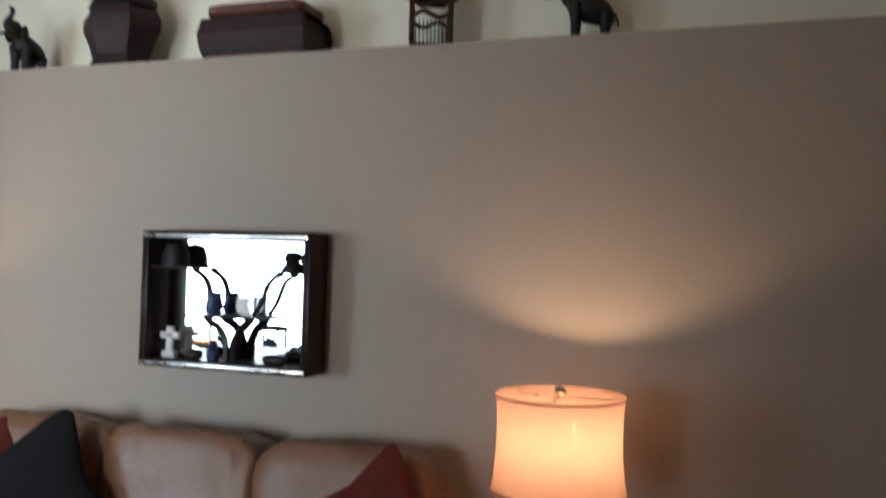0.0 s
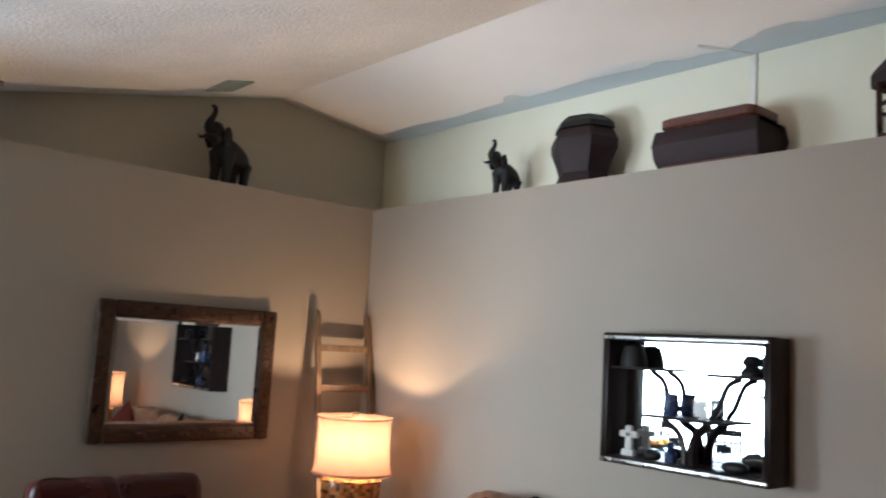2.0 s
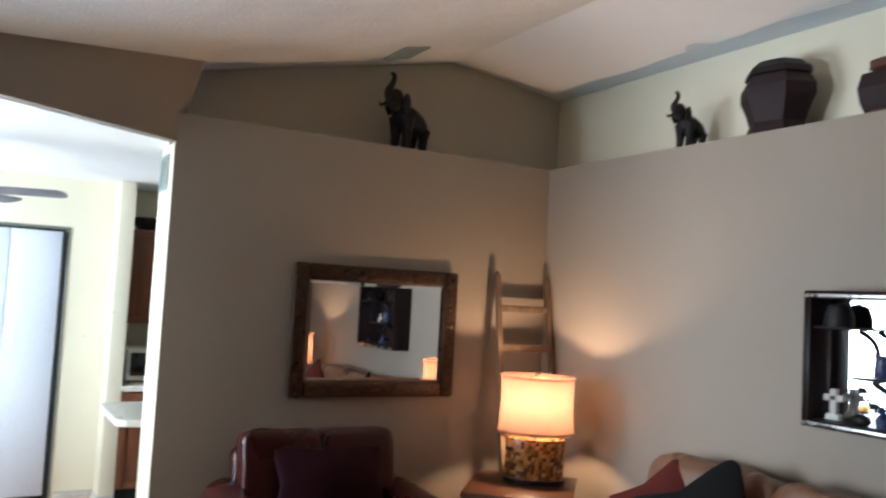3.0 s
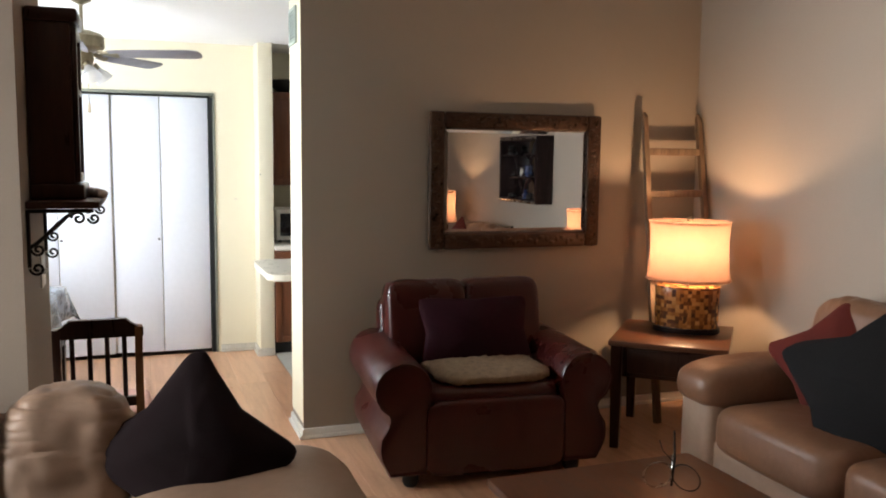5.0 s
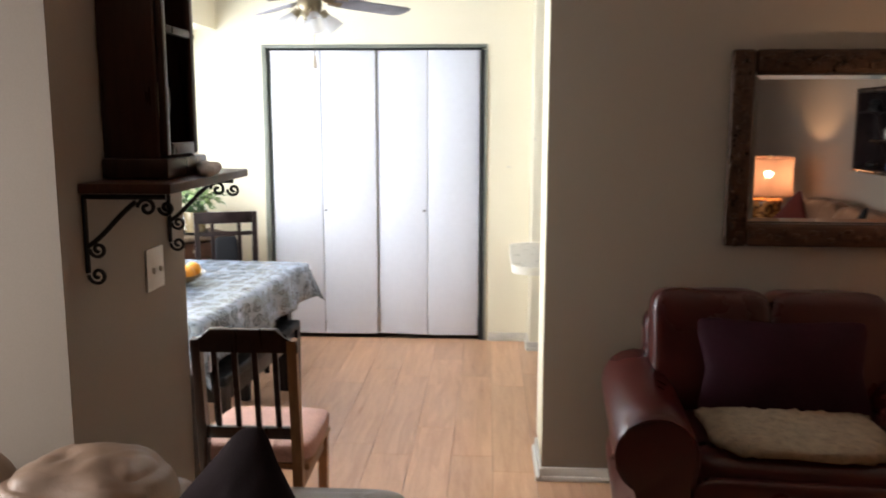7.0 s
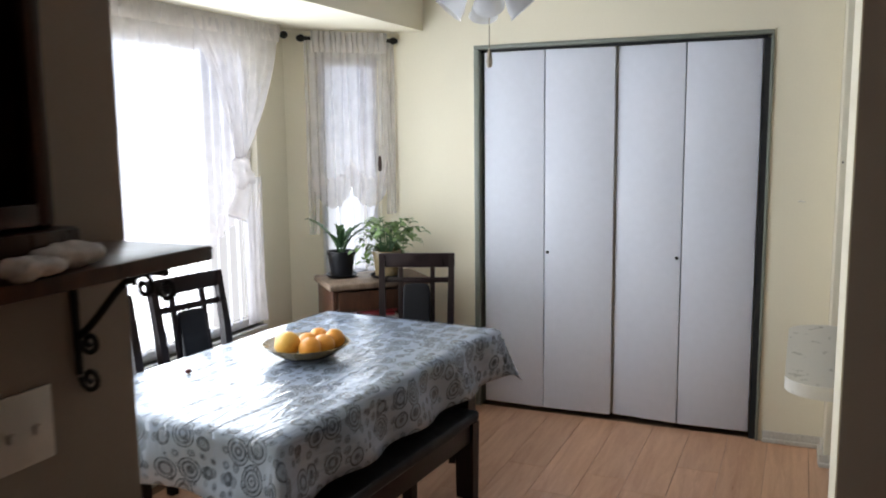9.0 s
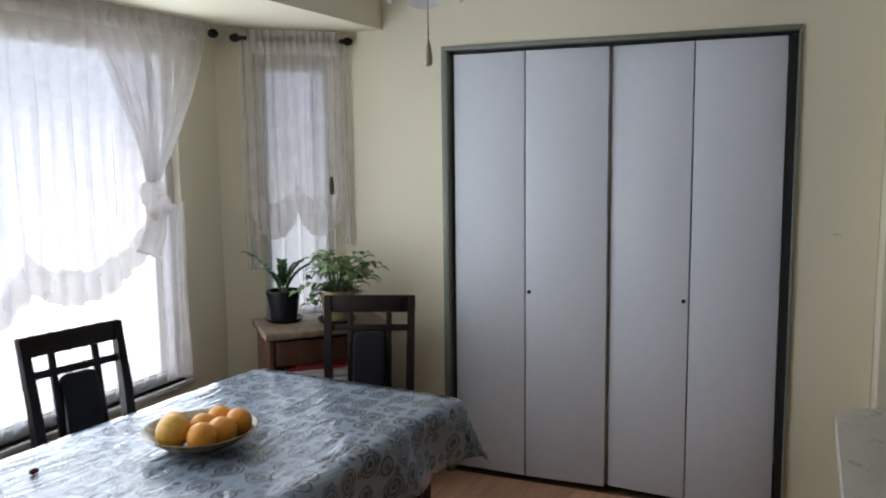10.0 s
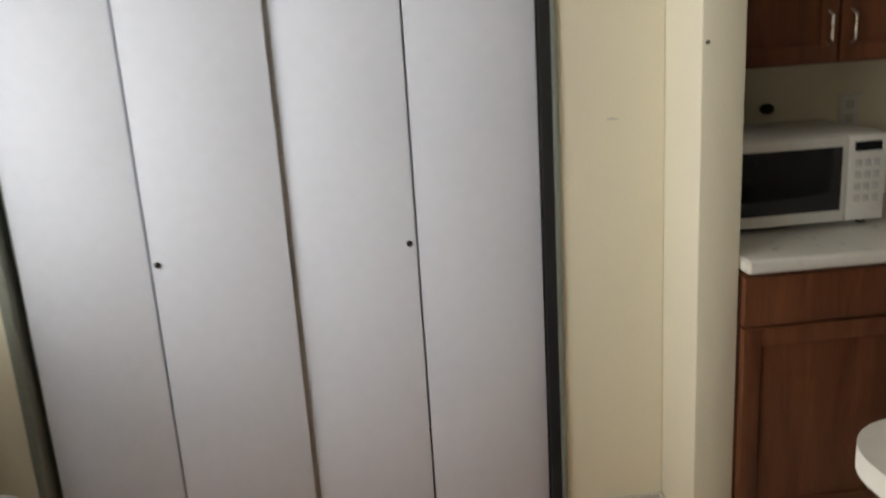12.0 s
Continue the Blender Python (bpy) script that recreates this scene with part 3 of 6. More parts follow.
def blind(m, w, z0, z1, tilt, label):
    ob = thing("vertical_blind", label, "blind", m)
    part("headrail", box(0.0, 0.0, z1 - 0.03, w, 0.03, z1, 0.003), PLASTIC, ob)
    bm = bmesh.new()
    for i in range(9):
        f = (i / 8 - 0.5) * 0.086
        g = 0.006 * (1 - (2 * i / 8 - 1) ** 2)
        a, b = bm.verts.new((f, g, z0 + 0.012)), bm.verts.new((f, g, z1 - 0.035))
        if i:
            bm.faces.new((last[0], a, b, last[1]))
        last = (a, b)
    me = mesh_of("slat", bm, BLIND)
    n = int(w / 0.078)
    for i in range(n):
        s = new("slat", me)
        s.parent = ob
        s.matrix_basis = pose(0.04 + (w - 0.08) * i / (n - 1), 0.016, 0, 0, 0, tilt + random.uniform(-5, 5))
    return ob


blind(SOUTH @ Matrix.Translation((0.05, 0.005, 0)), 2.07, 0.58, 2.045, 28, "white vinyl vertical blind hanging in the bay window")
blind(BAY @ Matrix.Translation((0.215, 0.003, 0)), 0.33, 0.76, 2.01, 20, "white vinyl vertical blind in the narrow window")


def curtain_sheet(w, z_top, z_bottom, folds, depth, nz=26, seed=0, left=None, right=None, slack=0.0):
    """A hanging cloth; z_bottom(u) is its lower hem, left(v) and right(v) its sides at the height share v."""
    own = bmesh.new()
    rows = []
    nx = int(folds * 8)
    for j in range(nz + 1):
        v = j / nz
        row = []
        for i in range(nx + 1):
            u = i / nx
            zb = z_bottom(u)
            z = z_top + (zb - z_top) * v
            x0, x1 = (left(v) if left else 0), (right(v) if right else w)
            k = noise.noise(Vector((u * folds * 0.9, v * 1.5, seed)))
            y = -depth * (0.35 + 0.65 * min(1, v * 3)) * math.sin(2 * math.pi * (u * folds + 0.5 * k)) + 0.012 * k - slack * math.sin(math.pi * v)
            row.append(own.verts.new((x0 + (x1 - x0) * (u + 0.006 * k), y, z)))
        rows.append(row)
    for a, b in zip(rows, rows[1:]):
        for i in range(nx):
            own.faces.new((a[i], a[i + 1], b[i + 1], b[i]))
    return own


def scallop(u, n, z, h):
    return z - h * abs(math.sin(math.pi * n * u)) ** 0.6


def lace_band(w, hem, folds, depth, height, seed):
    bm = curtain_sheet(w, 0, lambda u: -1.0, folds, depth, 6, seed)
    for v in bm.verts:
        u = min(1, max(0, v.co.x / w))
        v.co.z = hem(u) + height * (1 + v.co.z) + 0.008 * math.sin(60 * u + 9 * v.co.z)
        v.co.y -= 0.005
    return bm


def curtain_rod(m, x0, x1, z, label):
    ob = thing("curtain_rod", label, "curtain rod", m)
    part("rod", rod((x0, -0.07, z), (x1, -0.07, z), 0.009), IRON, ob)
    for x in (x0, x1):
        s = -1 if x == x0 else 1
        part("finial", lathe([(0.0, 0.055), (0.012, 0.05), (0.021, 0.032), (0.019, 0.016), (0.010, 0.008), (0.013, 0.0), (0.0, -0.004)], 16, m=Matrix.Translation((x, -0.07, z)) @ Matrix.Rotation(s * radians(90), 4, "Y")), IRON, ob)
    for x in (x0 + 0.03, x1 - 0.03):
        part("bracket", rod((x, -0.07, z), (x, -0.001, z + 0.01), 0.006), IRON, ob)
    return ob


curtain_rod(SOUTH, 0.05, 2.33, 2.125, "dark metal curtain rod with finials over the bay window")
curtain_rod(BAY, 0.12, 0.60, 2.115, "thin dark curtain rod over the narrow window")
# main pair: two long sheets drawn together to a knot, and a scalloped swag between
swag = thing("sheer_curtain", "white sheer curtain with scalloped lace hem over the bay window", "curtain", SOUTH)
SW = 1.84


def hem1(u):
    return scallop(u, 3, 1.03, 0.15) + 0.22 * u ** 2


bm = curtain_sheet(SW, 2.14, hem1, 22, 0.016, 26, 4)
bm.transform(Matrix.Translation((0.08, -0.06, 0)))
part("swag", bm, SHEER, swag)
bm = lace_band(SW, hem1, 22, 0.016, 0.13, 4)
bm.transform(Matrix.Translation((0.08, -0.062, 0)))
part("lace_hem", bm, LACE, swag, "white lace hem")
bm = curtain_sheet(2.20, 2.165, lambda u: 2.075, 40, 0.010, 4, 9)
bm.transform(Matrix.Translation((0.08, -0.096, 0)))
part("gathered_heading", bm, LACE, swag, "gathered pale heading")
tie = thing("tied_curtain_panel", "white sheer side panel knotted at half height", "curtain", SOUTH)
KX, KZ = 1.905, 1.47


def lft(v):
    return 1.55 + (KX - 0.035 - 1.55) * v ** 0.8


def rgt(v):
    return 2.27 + (KX + 0.03 - 2.27) * v ** 1.25


bm = curtain_sheet(1, 2.14, lambda u: KZ, 9, 0.014, 26, 2, lft, rgt, 0.02)
bm.transform(Matrix.Translation((0, -0.09, 0)))
part("panel", bm, SHEER, tie)
bm = cushion(KX, -0.10, KZ - 0.07, 0.11, 0.09, 0.17, 0.8, 0.8, crease=0.03, freq=18)
part("knot", bm, LACE, tie)
bm = tube([(KX + 0.01, -0.10, KZ - 0.12), (KX - 0.015, -0.105, KZ - 0.2), (KX - 0.06, -0.10, KZ - 0.29)], [0.04, 0.045, 0.05], 14, flat=0.6)
for v in bm.verts:
    v.co += 0.014 * noise.noise_vector(v.co * 22)
part("tail", bm, LACE, tie)
bm = curtain_sheet(0.17, KZ - 0.1, lambda u: 0.60, 4, 0.014, 20, 5)
bm.transform(Matrix.Translation((1.97, -0.045, 0)))
part("lower_panel", bm, SHEER, tie)

small = thing("sheer_curtain", "short white sheer curtain with lace hem on the narrow window", "curtain", BAY)


def hem2(u):
    return scallop(u, 2, 1.30, 0.13)


bm = curtain_sheet(0.44, 2.13, hem2, 9, 0.016, 26, 7)
bm.transform(Matrix.Translation((0.14, -0.065, 0)))
part("sheet", bm, SHEER, small)
bm = lace_band(0.44, hem2, 9, 0.016, 0.17, 7)
bm.transform(Matrix.Translation((0.14, -0.067, 0)))
part("lace_hem", bm, LACE, small, "white lace hem")
bm = curtain_sheet(0.44, 2.155, lambda u: 2.04, 14, 0.010, 4, 3)
bm.transform(Matrix.Translation((0.14, -0.096, 0)))
part("gathered_heading", bm, LACE, small)
for x0, zb, sd in ((0.11, 1.02, 1), (0.575, 1.12, 2)):
    bm = curtain_sheet(0.06, 2.13, lambda u: zb, 2, 0.012, 20, sd)
    bm.transform(Matrix.Translation((x0, -0.05, 0)))
    part("side_panel", bm, SHEER, small)
cord = thing("blind_cord", "thin blind cord with dark wooden tassel", "cord", BAY)
part("string", tube([(0.52, -0.10, 2.0), (0.52, -0.11, 1.47), (0.50, -0.10, 1.2), (0.46, -0.06, 0.95)], 0.0018, 6), IVORY, cord)
part("tassel", lathe([(0, 0), (0.010, 0.01), (0.013, 0.05), (0.008, 0.09), (0, 0.095)], 12, m=Matrix.Translation((0.52, -0.11, 1.37))), DARKWOOD, cord)

# ---- closet ----
door = tagged(thing("door_1", "", ""), "white flat-panel bifold closet doors, nearly shut", "", "", "structure")
fr = bmesh.new()
for y0, y1, z0, z1 in ((0.262, 0.292, 0.0, 2.044), (1.804, 1.818, 0.0, 2.044), (0.262, 1.818, 2.046, 2.066)):
    box(XC - 0.09, y0, z0, XC + 0.012, y1, z1, 0.003, bm=fr)
part("door_frame", fr, DOORFR, door, "grey-green painted frame")
# filler behind the middle gap, brown-grey to stand for its soft shading
part("meeting_gap_shade", box(XC - 0.075, 1.02, 0.03, XC - 0.06, 1.085, 2.02, 0.002), DIRTY, door)
part("door_track", box(XC - 0.06, 0.294, 2.031, XC - 0.03, 1.786, 2.044), BLACK, door)
# added black strip: the shade in the gap between last leaf and frame
part("jamb_gap_shade", box(XC - 0.09, 1.772, 0.0, XC - 0.004, 1.803, 2.03), BLACK, door, "black strip standing in for the shade in the door gap")


def leaf(y0, y1, x0, x1, knob):
    """One flat door leaf from (x0, y0) to (x1, y1)."""
    v = Vector((x1 - x0, y1 - y0, 0))
    m = Matrix.Translation((x0, y0, 0)) @ Matrix.Rotation(math.atan2(v.y, v.x), 4, "Z")
    lf = part("leaf", box(0.0015, 0, 0.028, v.length - 0.0015, 0.028, 2.028, 0.002), DOORP, door)
    lf.matrix_basis = m
    if knob is not None:
        part("knob", lathe([(0.0, 0.0), (0.009, 0.0), (0.0085, 0.003), (0.005, 0.006), (0.0045, 0.010), (0.0, 0.0105)], 14, m=Matrix.Translation((knob, 0, 0.925)) @ Matrix.Rotation(radians(90), 4, "X")), IRON, lf, "small dark screw knob")


leaf(0.312, 0.664, XC - 0.022, XC - 0.014, None)
leaf(0.668, 1.046, XC - 0.014, XC - 0.026, 0.018)
leaf(1.056, 1.405, XC - 0.048, XC - 0.016, 0.33)
leaf(1.409, 1.768, XC - 0.016, XC - 0.024, None)
mark = tagged(part("wall_scuff", tube([(XC + 0.001, 1.955, 1.236), (XC + 0.002, 1.968, 1.238), (XC + 0.001, 1.99, 1.235)], [0.002, 0.004, 0.002], 6), DIRTY), "small chipped scuff on the cream wall", "scuff")
tagged(part("nail", rod((-7.065, 2.135, 1.435), (-7.055, 2.135, 1.437), 0.004), IRON), "small nail in the partition end", "nail")

# ---- living room, wall pieces ----


def wall_mirror():
    ob = thing("wall_mirror", "rectangular wall mirror in carved antique bronze frame", "mirror", Matrix.Translation((XW + 0.010, 3.347, 1.443)) @ Matrix.Rotation(radians(89.1), 4, "Z"))
    # local x along the wall to the north, -y into the room
    w, h, t = 1.10, 0.79, 0.095
    for nm, x0, x1, z0, z1, mtl in (("frame_side", -w / 2, -w / 2 + t, -h / 2, h / 2, GILT), ("frame_side", w / 2 - t, w / 2, -h / 2, h / 2, GILT), ("frame_rail", -w / 2 + t, w / 2 - t, h / 2 - t, h / 2, GILT), ("frame_rail", -w / 2 + t, w / 2 - t, -h / 2, -h / 2 + t, FRAMEWOOD)):
        bm = box(x0, -0.045, z0, x1, -0.006, z1, 0.016, seg=3)
        long_x = (x1 - x0) > (z1 - z0)
        n = int(max(x1 - x0, z1 - z0) / 0.035)
        for i in range(n):
            s = (i + 0.5) / n
            c = (x0 + (x1 - x0) * s, -0.045, (z0 + z1) / 2 + 0.018 * math.sin(i * 1.9)) if long_x else ((x0 + x1) / 2 + 0.018 * math.sin(i * 1.9), -0.045, z0 + (z1 - z0) * s)
            ball(c, 0.017, bm, None, (1.2, 0.55, 0.8) if i % 2 else (0.8, 0.55, 1.25), 1)
        part(nm, bm, mtl, ob)
    bm = bmesh.new()
    a, b, c, e = w / 2 - t, h / 2 - t, 0.022, 0.004
    outer = [bm.verts.new((x, -0.016, z)) for x, z in ((-a, -b), (a, -b), (a, b), (-a, b))]
    inner = [bm.verts.new((x, -0.016 - e, z)) for x, z in ((-a + c, -b + c), (a - c, -b + c), (a - c, b - c), (-a + c, b - c))]
    for i in range(4):
        bm.faces.new((outer[i], outer[(i + 1) % 4], inner[(i + 1) % 4], inner[i]))
    bm.faces.new(inner)
    part("mirror_glass", bm, MIRROR, ob, "bevelled mirror glass", 1)
    return ob


wall_mirror()


def display_box():
    """Shallow framed box with a mirror back and small shelves."""
    ob = thing("display_box", "dark framed mirror-backed display box with figurines", "display box", Matrix.Translation((-2.389, YN, 1.487)))
    w, h, t, d = 0.85, 0.61, 0.035, 0.17
    for nm, x0, x1, z0, z1 in (("frame_side", -w / 2, -w / 2 + t, -h / 2, h / 2), ("frame_side", w / 2 - t, w / 2, -h / 2, h / 2), ("frame_rail", -w / 2 + t, w / 2 - t, h / 2 - t, h / 2), ("frame_rail", -w / 2 + t, w / 2 - t, -h / 2, -h / 2 + t)):
        part(nm, box(x0, -d, z0, x1, -0.002, z1, 0.006), ESPRESSO, ob)
    part("face_moulding", box(-w / 2 + 0.012, -d - 0.008, h / 2 - 0.03, w / 2 - 0.012, -d, h / 2 - 0.014, 0.003), CHROME, ob, "thin silver moulding")
    part("face_moulding", box(-w / 2 + 0.012, -d - 0.008, -h / 2 + 0.008, w / 2 - 0.012, -d, -h / 2 + 0.026, 0.004), CHROME, ob, "thin silver moulding")
    for x in (-w / 2 + 0.014, w / 2 - 0.024):
        part("face_moulding", box(x, -d - 0.006, -h / 2 + 0.028, x + 0.008, -d, h / 2 - 0.032, 0.002), ESPRESSO, ob)
    bm = bmesh.new()
    bm.faces.new([bm.verts.new((x, -0.02, z)) for x, z in ((-w / 2 + t, -h / 2 + t), (w / 2 - t, -h / 2 + t), (w / 2 - t, h / 2 - t), (-w / 2 + t, h / 2 - t))])
    part("mirror_back", bm, MIRROR, ob)
    st = part("shelf_stand", tube(bez((-0.02, -0.09, -0.27), (-0.01, -0.09, -0.10), (-0.10, -0.09, -0.12), (-0.13, -0.09, -0.08)), 0.02, 8, flat=0.7), ESPRESSO, ob, "dark curved branch-shaped shelf stand")
    for pts, r in ((bez((0.02, -0.09, -0.27), (0.01, -0.09, -0.12), (0.08, -0.09, -0.12), (0.10, -0.09, -0.08)), 0.022), (bez((-0.12, -0.09, -0.06), (-0.10, -0.09, 0.06), (-0.12, -0.09, 0.10), (-0.20, -0.09, 0.13)), 0.013), (bez((0.11, -0.09, -0.06), (0.19, -0.09, 0.02), (0.15, -0.09, 0.10), (0.25, -0.09, 0.12)), 0.013)):
        part("branch", tube(pts, r, 8), ESPRESSO, st)
    for x0, x1, z in ((-0.20, 0.20, -0.078), (-0.385, -0.12, 0.135), (0.12, 0.385, 0.125)):
        part("shelf", box(x0, -0.155, z, x1, -0.03, z + 0.012, 0.004), ESPRESSO, ob)
    return ob


display_box()
DB = Matrix.Translation((-2.389, YN - 0.09, 1.487))
tagged(part("hat_figurine", lathe([(0, 0.11), (0.045, 0.095), (0.06, 0.05), (0.065, 0.0), (0, 0)], 20, m=DB @ Matrix.Translation((-0.30, 0, 0.147))), BRONZE), "dark domed figurine on the upper shelf", "figurine")
bm = box(-0.018, -0.012, 0, 0.018, 0.012, 0.14, 0.006)
box(-0.05, -0.012, 0.085, 0.05, 0.012, 0.115, 0.006, bm=bm)
box(-0.035, -0.02, 0, 0.035, 0.02, 0.03, 0.008, bm=bm)
bm.transform(DB @ Matrix.Translation((-0.315, 0, -0.27)))
tagged(part("cross_figurine", bm, STONE), "pale stone cross figurine standing in the display box", "figurine")
tagged(part("seated_figurine", lathe([(0, 0.09), (0.03, 0.085), (0.042, 0.055), (0.03, 0.04), (0.05, 0.015), (0.05, 0), (0, 0)], 18, m=DB @ Matrix.Translation((0.30, 0, 0.137))), BRONZE), "dark rounded figurine on the upper shelf", "figurine")
tagged(part("small_vase", lathe([(0, 0), (0.028, 0), (0.04, 0.03), (0.032, 0.08), (0.038, 0.10), (0, 0.10)], 18, m=DB @ Matrix.Translation((-0.09, 0, -0.066))), BLUEG), "dark blue small vase on the middle shelf", "vase")
pf = thing("photo_frame", "small pale metal photo frame on the middle shelf", "photo frame", DB @ Matrix.Translation((0.06, 0, -0.066)))
part("border", box(-0.035, -0.006, 0, 0.035, 0.006, 0.085, 0.004), CHROME, pf)
part("picture", box(-0.024, -0.0075, 0.012, 0.024, -0.0065, 0.072), PAPER, pf)
tagged(part("blue_figurine", lathe([(0, 0), (0.025, 0), (0.03, 0.04), (0.012, 0.06), (0.02, 0.08), (0, 0.095)], 14, m=DB @ Matrix.Translation((-0.075, -0.02, -0.27))), BLUEG), "bright blue glazed figurine in the display box", "figurine")
tagged(part("turtle_figurine", cushion(0, 0, 0.022, 0.12, 0.07, 0.05, 0.9, 0.9, m=DB @ Matrix.Translation((0.24, -0.02, -0.27))), BRONZE), "low dark turtle-shaped figurine in the display box", "figurine")
tagged(part("shell_figurine", cushion(0, 0, 0.022, 0.08, 0.06, 0.05, 0.9, 0.9, m=DB @ Matrix.Translation((-0.17, -0.02, -0.27))), BRONZE), "small dark shell in the display box", "figurine")

# ---- ledge ornaments ----


def elephant(name, m, h, label):
    """Standing elephant with a raised trunk, facing -x; h: height to the back."""
    bm = cushion(0, 0, 0.66, 0.95, 0.52, 0.56, 0.85, 0.85, nu=24, nv=14)
    for x, y in ((-0.27, 0.14), (-0.30, -0.14), (0.30, 0.14), (0.27, -0.14)):
        tube([(x, y, 0.62), (x + 0.01, y, 0.3), (x - 0.01, y, 0.05), (x - 0.015, y, 0.0)], [0.14, 0.095, 0.085, 0.10], 12, bm)
    ball((-0.56, 0, 0.86), 0.2, bm, None, (1.0, 0.85, 1.1), 2)
    tube(bez((-0.66, 0, 0.86), (-0.92, 0, 0.72), (-0.68, 0, 1.15), (-0.72, 0, 1.40)) + [Vector((-0.76, 0, 1.49)), Vector((-0.84, 0, 1.50))], [0.12, 0.115, 0.105, 0.098, 0.09, 0.083, 0.077, 0.072, 0.066, 0.06, 0.056, 0.053, 0.05, 0.05, 0.045], 12, bm)
    for s in (-1, 1):
        tube(bez((-0.68, s * 0.09, 0.74), (-0.8, s * 0.13, 0.62), (-0.86, s * 0.13, 0.62), (-0.90, s * 0.12, 0.66), 6), [0.03, 0.028, 0.025, 0.022, 0.018, 0.012, 0.006], 8, bm)
        ball((-0.44, s * 0.21, 0.82), 0.17, bm, None, (0.8, 0.25, 1.1), 2)
    tube([(0.46, 0, 0.78), (0.54, 0, 0.6), (0.53, 0, 0.4)], [0.03, 0.02, 0.02], 8, bm)
    for v in bm.verts:
        up = min(1, max(0, (v.co.z - 0.25) / 0.4))
        v.co.z += up * (-0.10 - 0.34 * v.co.x)
        v.co.x = v.co.x * 0.86 + 0.16 * up * max(0, v.co.z - 0.9)
        v.co.y *= 1.12
        v.co.z = min(v.co.z, 1.12) + 0.55 * max(0, v.co.z - 1.12)
    bm.transform(m @ Matrix.Scale(h, 4))
    return tagged(part(name, bm, BRONZE, sharp=60), label, "statue")


elephant("elephant_statue", Matrix.Translation((-3.82, 4.76, LEDGE)) @ Matrix.Rotation(radians(92), 4, "Z"), 0.228, "small dark elephant statue with raised trunk on the ledge")
elephant("elephant_statue", Matrix.Translation((-0.865, 4.77, LEDGE)) @ Matrix.Rotation(radians(14), 4, "Z"), 0.25, "black elephant statue with raised trunk on the ledge")
elephant("elephant_statue", Matrix.Translation((-5.14, 3.58, LEDGE)) @ Matrix.Rotation(radians(112), 4, "Z"), 0.335, "tall dark elephant statue with raised trunk on the ledge")

urn = thing("lidded_urn", "dark wooden six-sided lidded urn on the ledge", "urn", Matrix.Translation((-3.235, 4.77, LEDGE)) @ Matrix.Scale(1.06, 4))
part("body", lathe([(0, 0), (0.175, 0), (0.17, 0.02), (0.15, 0.06), (0.17, 0.12), (0.205, 0.19), (0.205, 0.24), (0.17, 0.295), (0, 0.295)], 6, 1.0, 0.75, turn=radians(12)), PURPLEWOOD, urn, sharp=20)
part("lid", lathe([(0.165, 0.297), (0.185, 0.30), (0.175, 0.33), (0.12, 0.37), (0.05, 0.385), (0, 0.387)], 6, 1.0, 0.75, turn=radians(12)), BRONZE, urn, "carved blackened lid", sharp=20)

chest = thing("ledge_chest", "dark purple-brown wooden chest with carved copper lid", "chest", Matrix.Translation((-2.40, 4.765, LEDGE)))
prof = [(-0.105, 0.0), (0.105, 0.0), (0.135, 0.05), (0.15, 0.115), (0.135, 0.185), (-0.135, 0.185), (-0.15, 0.115), (-0.135, 0.05)]
bm = bmesh.new()
rings = []
for x, s in ((-0.245, 0.9), (-0.268, 0.96), (-0.26, 1.0), (0.26, 1.0), (0.268, 0.96), (0.245, 0.9)):
    rings.append([bm.verts.new((x * (1 + 0.06 * math.sin(math.pi * min(1, z / 0.2))), y * s, z)) for y, z in prof])
for a, b in zip(rings, rings[1:]):
    for k in range(8):
        bm.faces.new((a[k], a[(k + 1) % 8], b[(k + 1) % 8], b[k]))
bm.faces.new(rings[0]), bm.faces.new(rings[-1])
part("body", bm, PURPLEWOOD, chest, sharp=20)
part("lid", box(-0.255, -0.135, 0.187, 0.255, 0.135, 0.262, 0.055, seg=4), COPPER, chest, "carved copper-red lid")
part("base_rail", box(-0.24, -0.115, 0.0, 0.24, -0.104, 0.018, 0.003), COPPER, chest)

cage = thing("birdcage_lantern", "dark wooden birdcage lantern with pointed roof", "lantern", Matrix.Translation((-1.565, 4.76, LEDGE)) @ Matrix.Rotation(radians(20), 4, "Z"))
part("base", box(-0.095, -0.095, 0, 0.095, 0.095, 0.02, 0.004), DARKWOOD, cage)
for x in (-0.085, 0.085):
    for y in (-0.085, 0.085):
        part("post", box(x - 0.011, y - 0.011, 0.021, x + 0.011, y + 0.011, 0.232, 0.002), DARKWOOD, cage)
for k in range(4):
    r = Matrix.Rotation(k * math.pi / 2, 4, "Z")
    bm = bmesh.new()
    for i in range(9):
        x = -0.068 + 0.017 * i
        rod((x, -0.086, 0.02), (x, -0.086, 0.125), 0.0022, seg=5, bm=bm, m=r)
    part("bar_panel", bm, IRON, cage)
    bm = tube(bez((-0.074, -0.086, 0.14), (0.0, -0.086, 0.20), (0.0, -0.086, 0.10), (0.074, -0.086, 0.15)), 0.009, 6, m=r)
    tube(bez((-0.074, -0.086, 0.20), (-0.02, -0.086, 0.14), (0.02, -0.086, 0.25), (0.074, -0.086, 0.19)), 0.009, 6, bm, r)
    part("scroll_panel", bm, DARKWOOD, cage)
part("roof", lathe([(0.100, 0.225), (0.116, 0.235), (0.118, 0.285), (0.108, 0.305), (0.068, 0.35), (0.03, 0.395), (0.016, 0.42), (0.012, 0.435), (0, 0.44)], 6), PURPLEWOOD, cage, sharp=20)
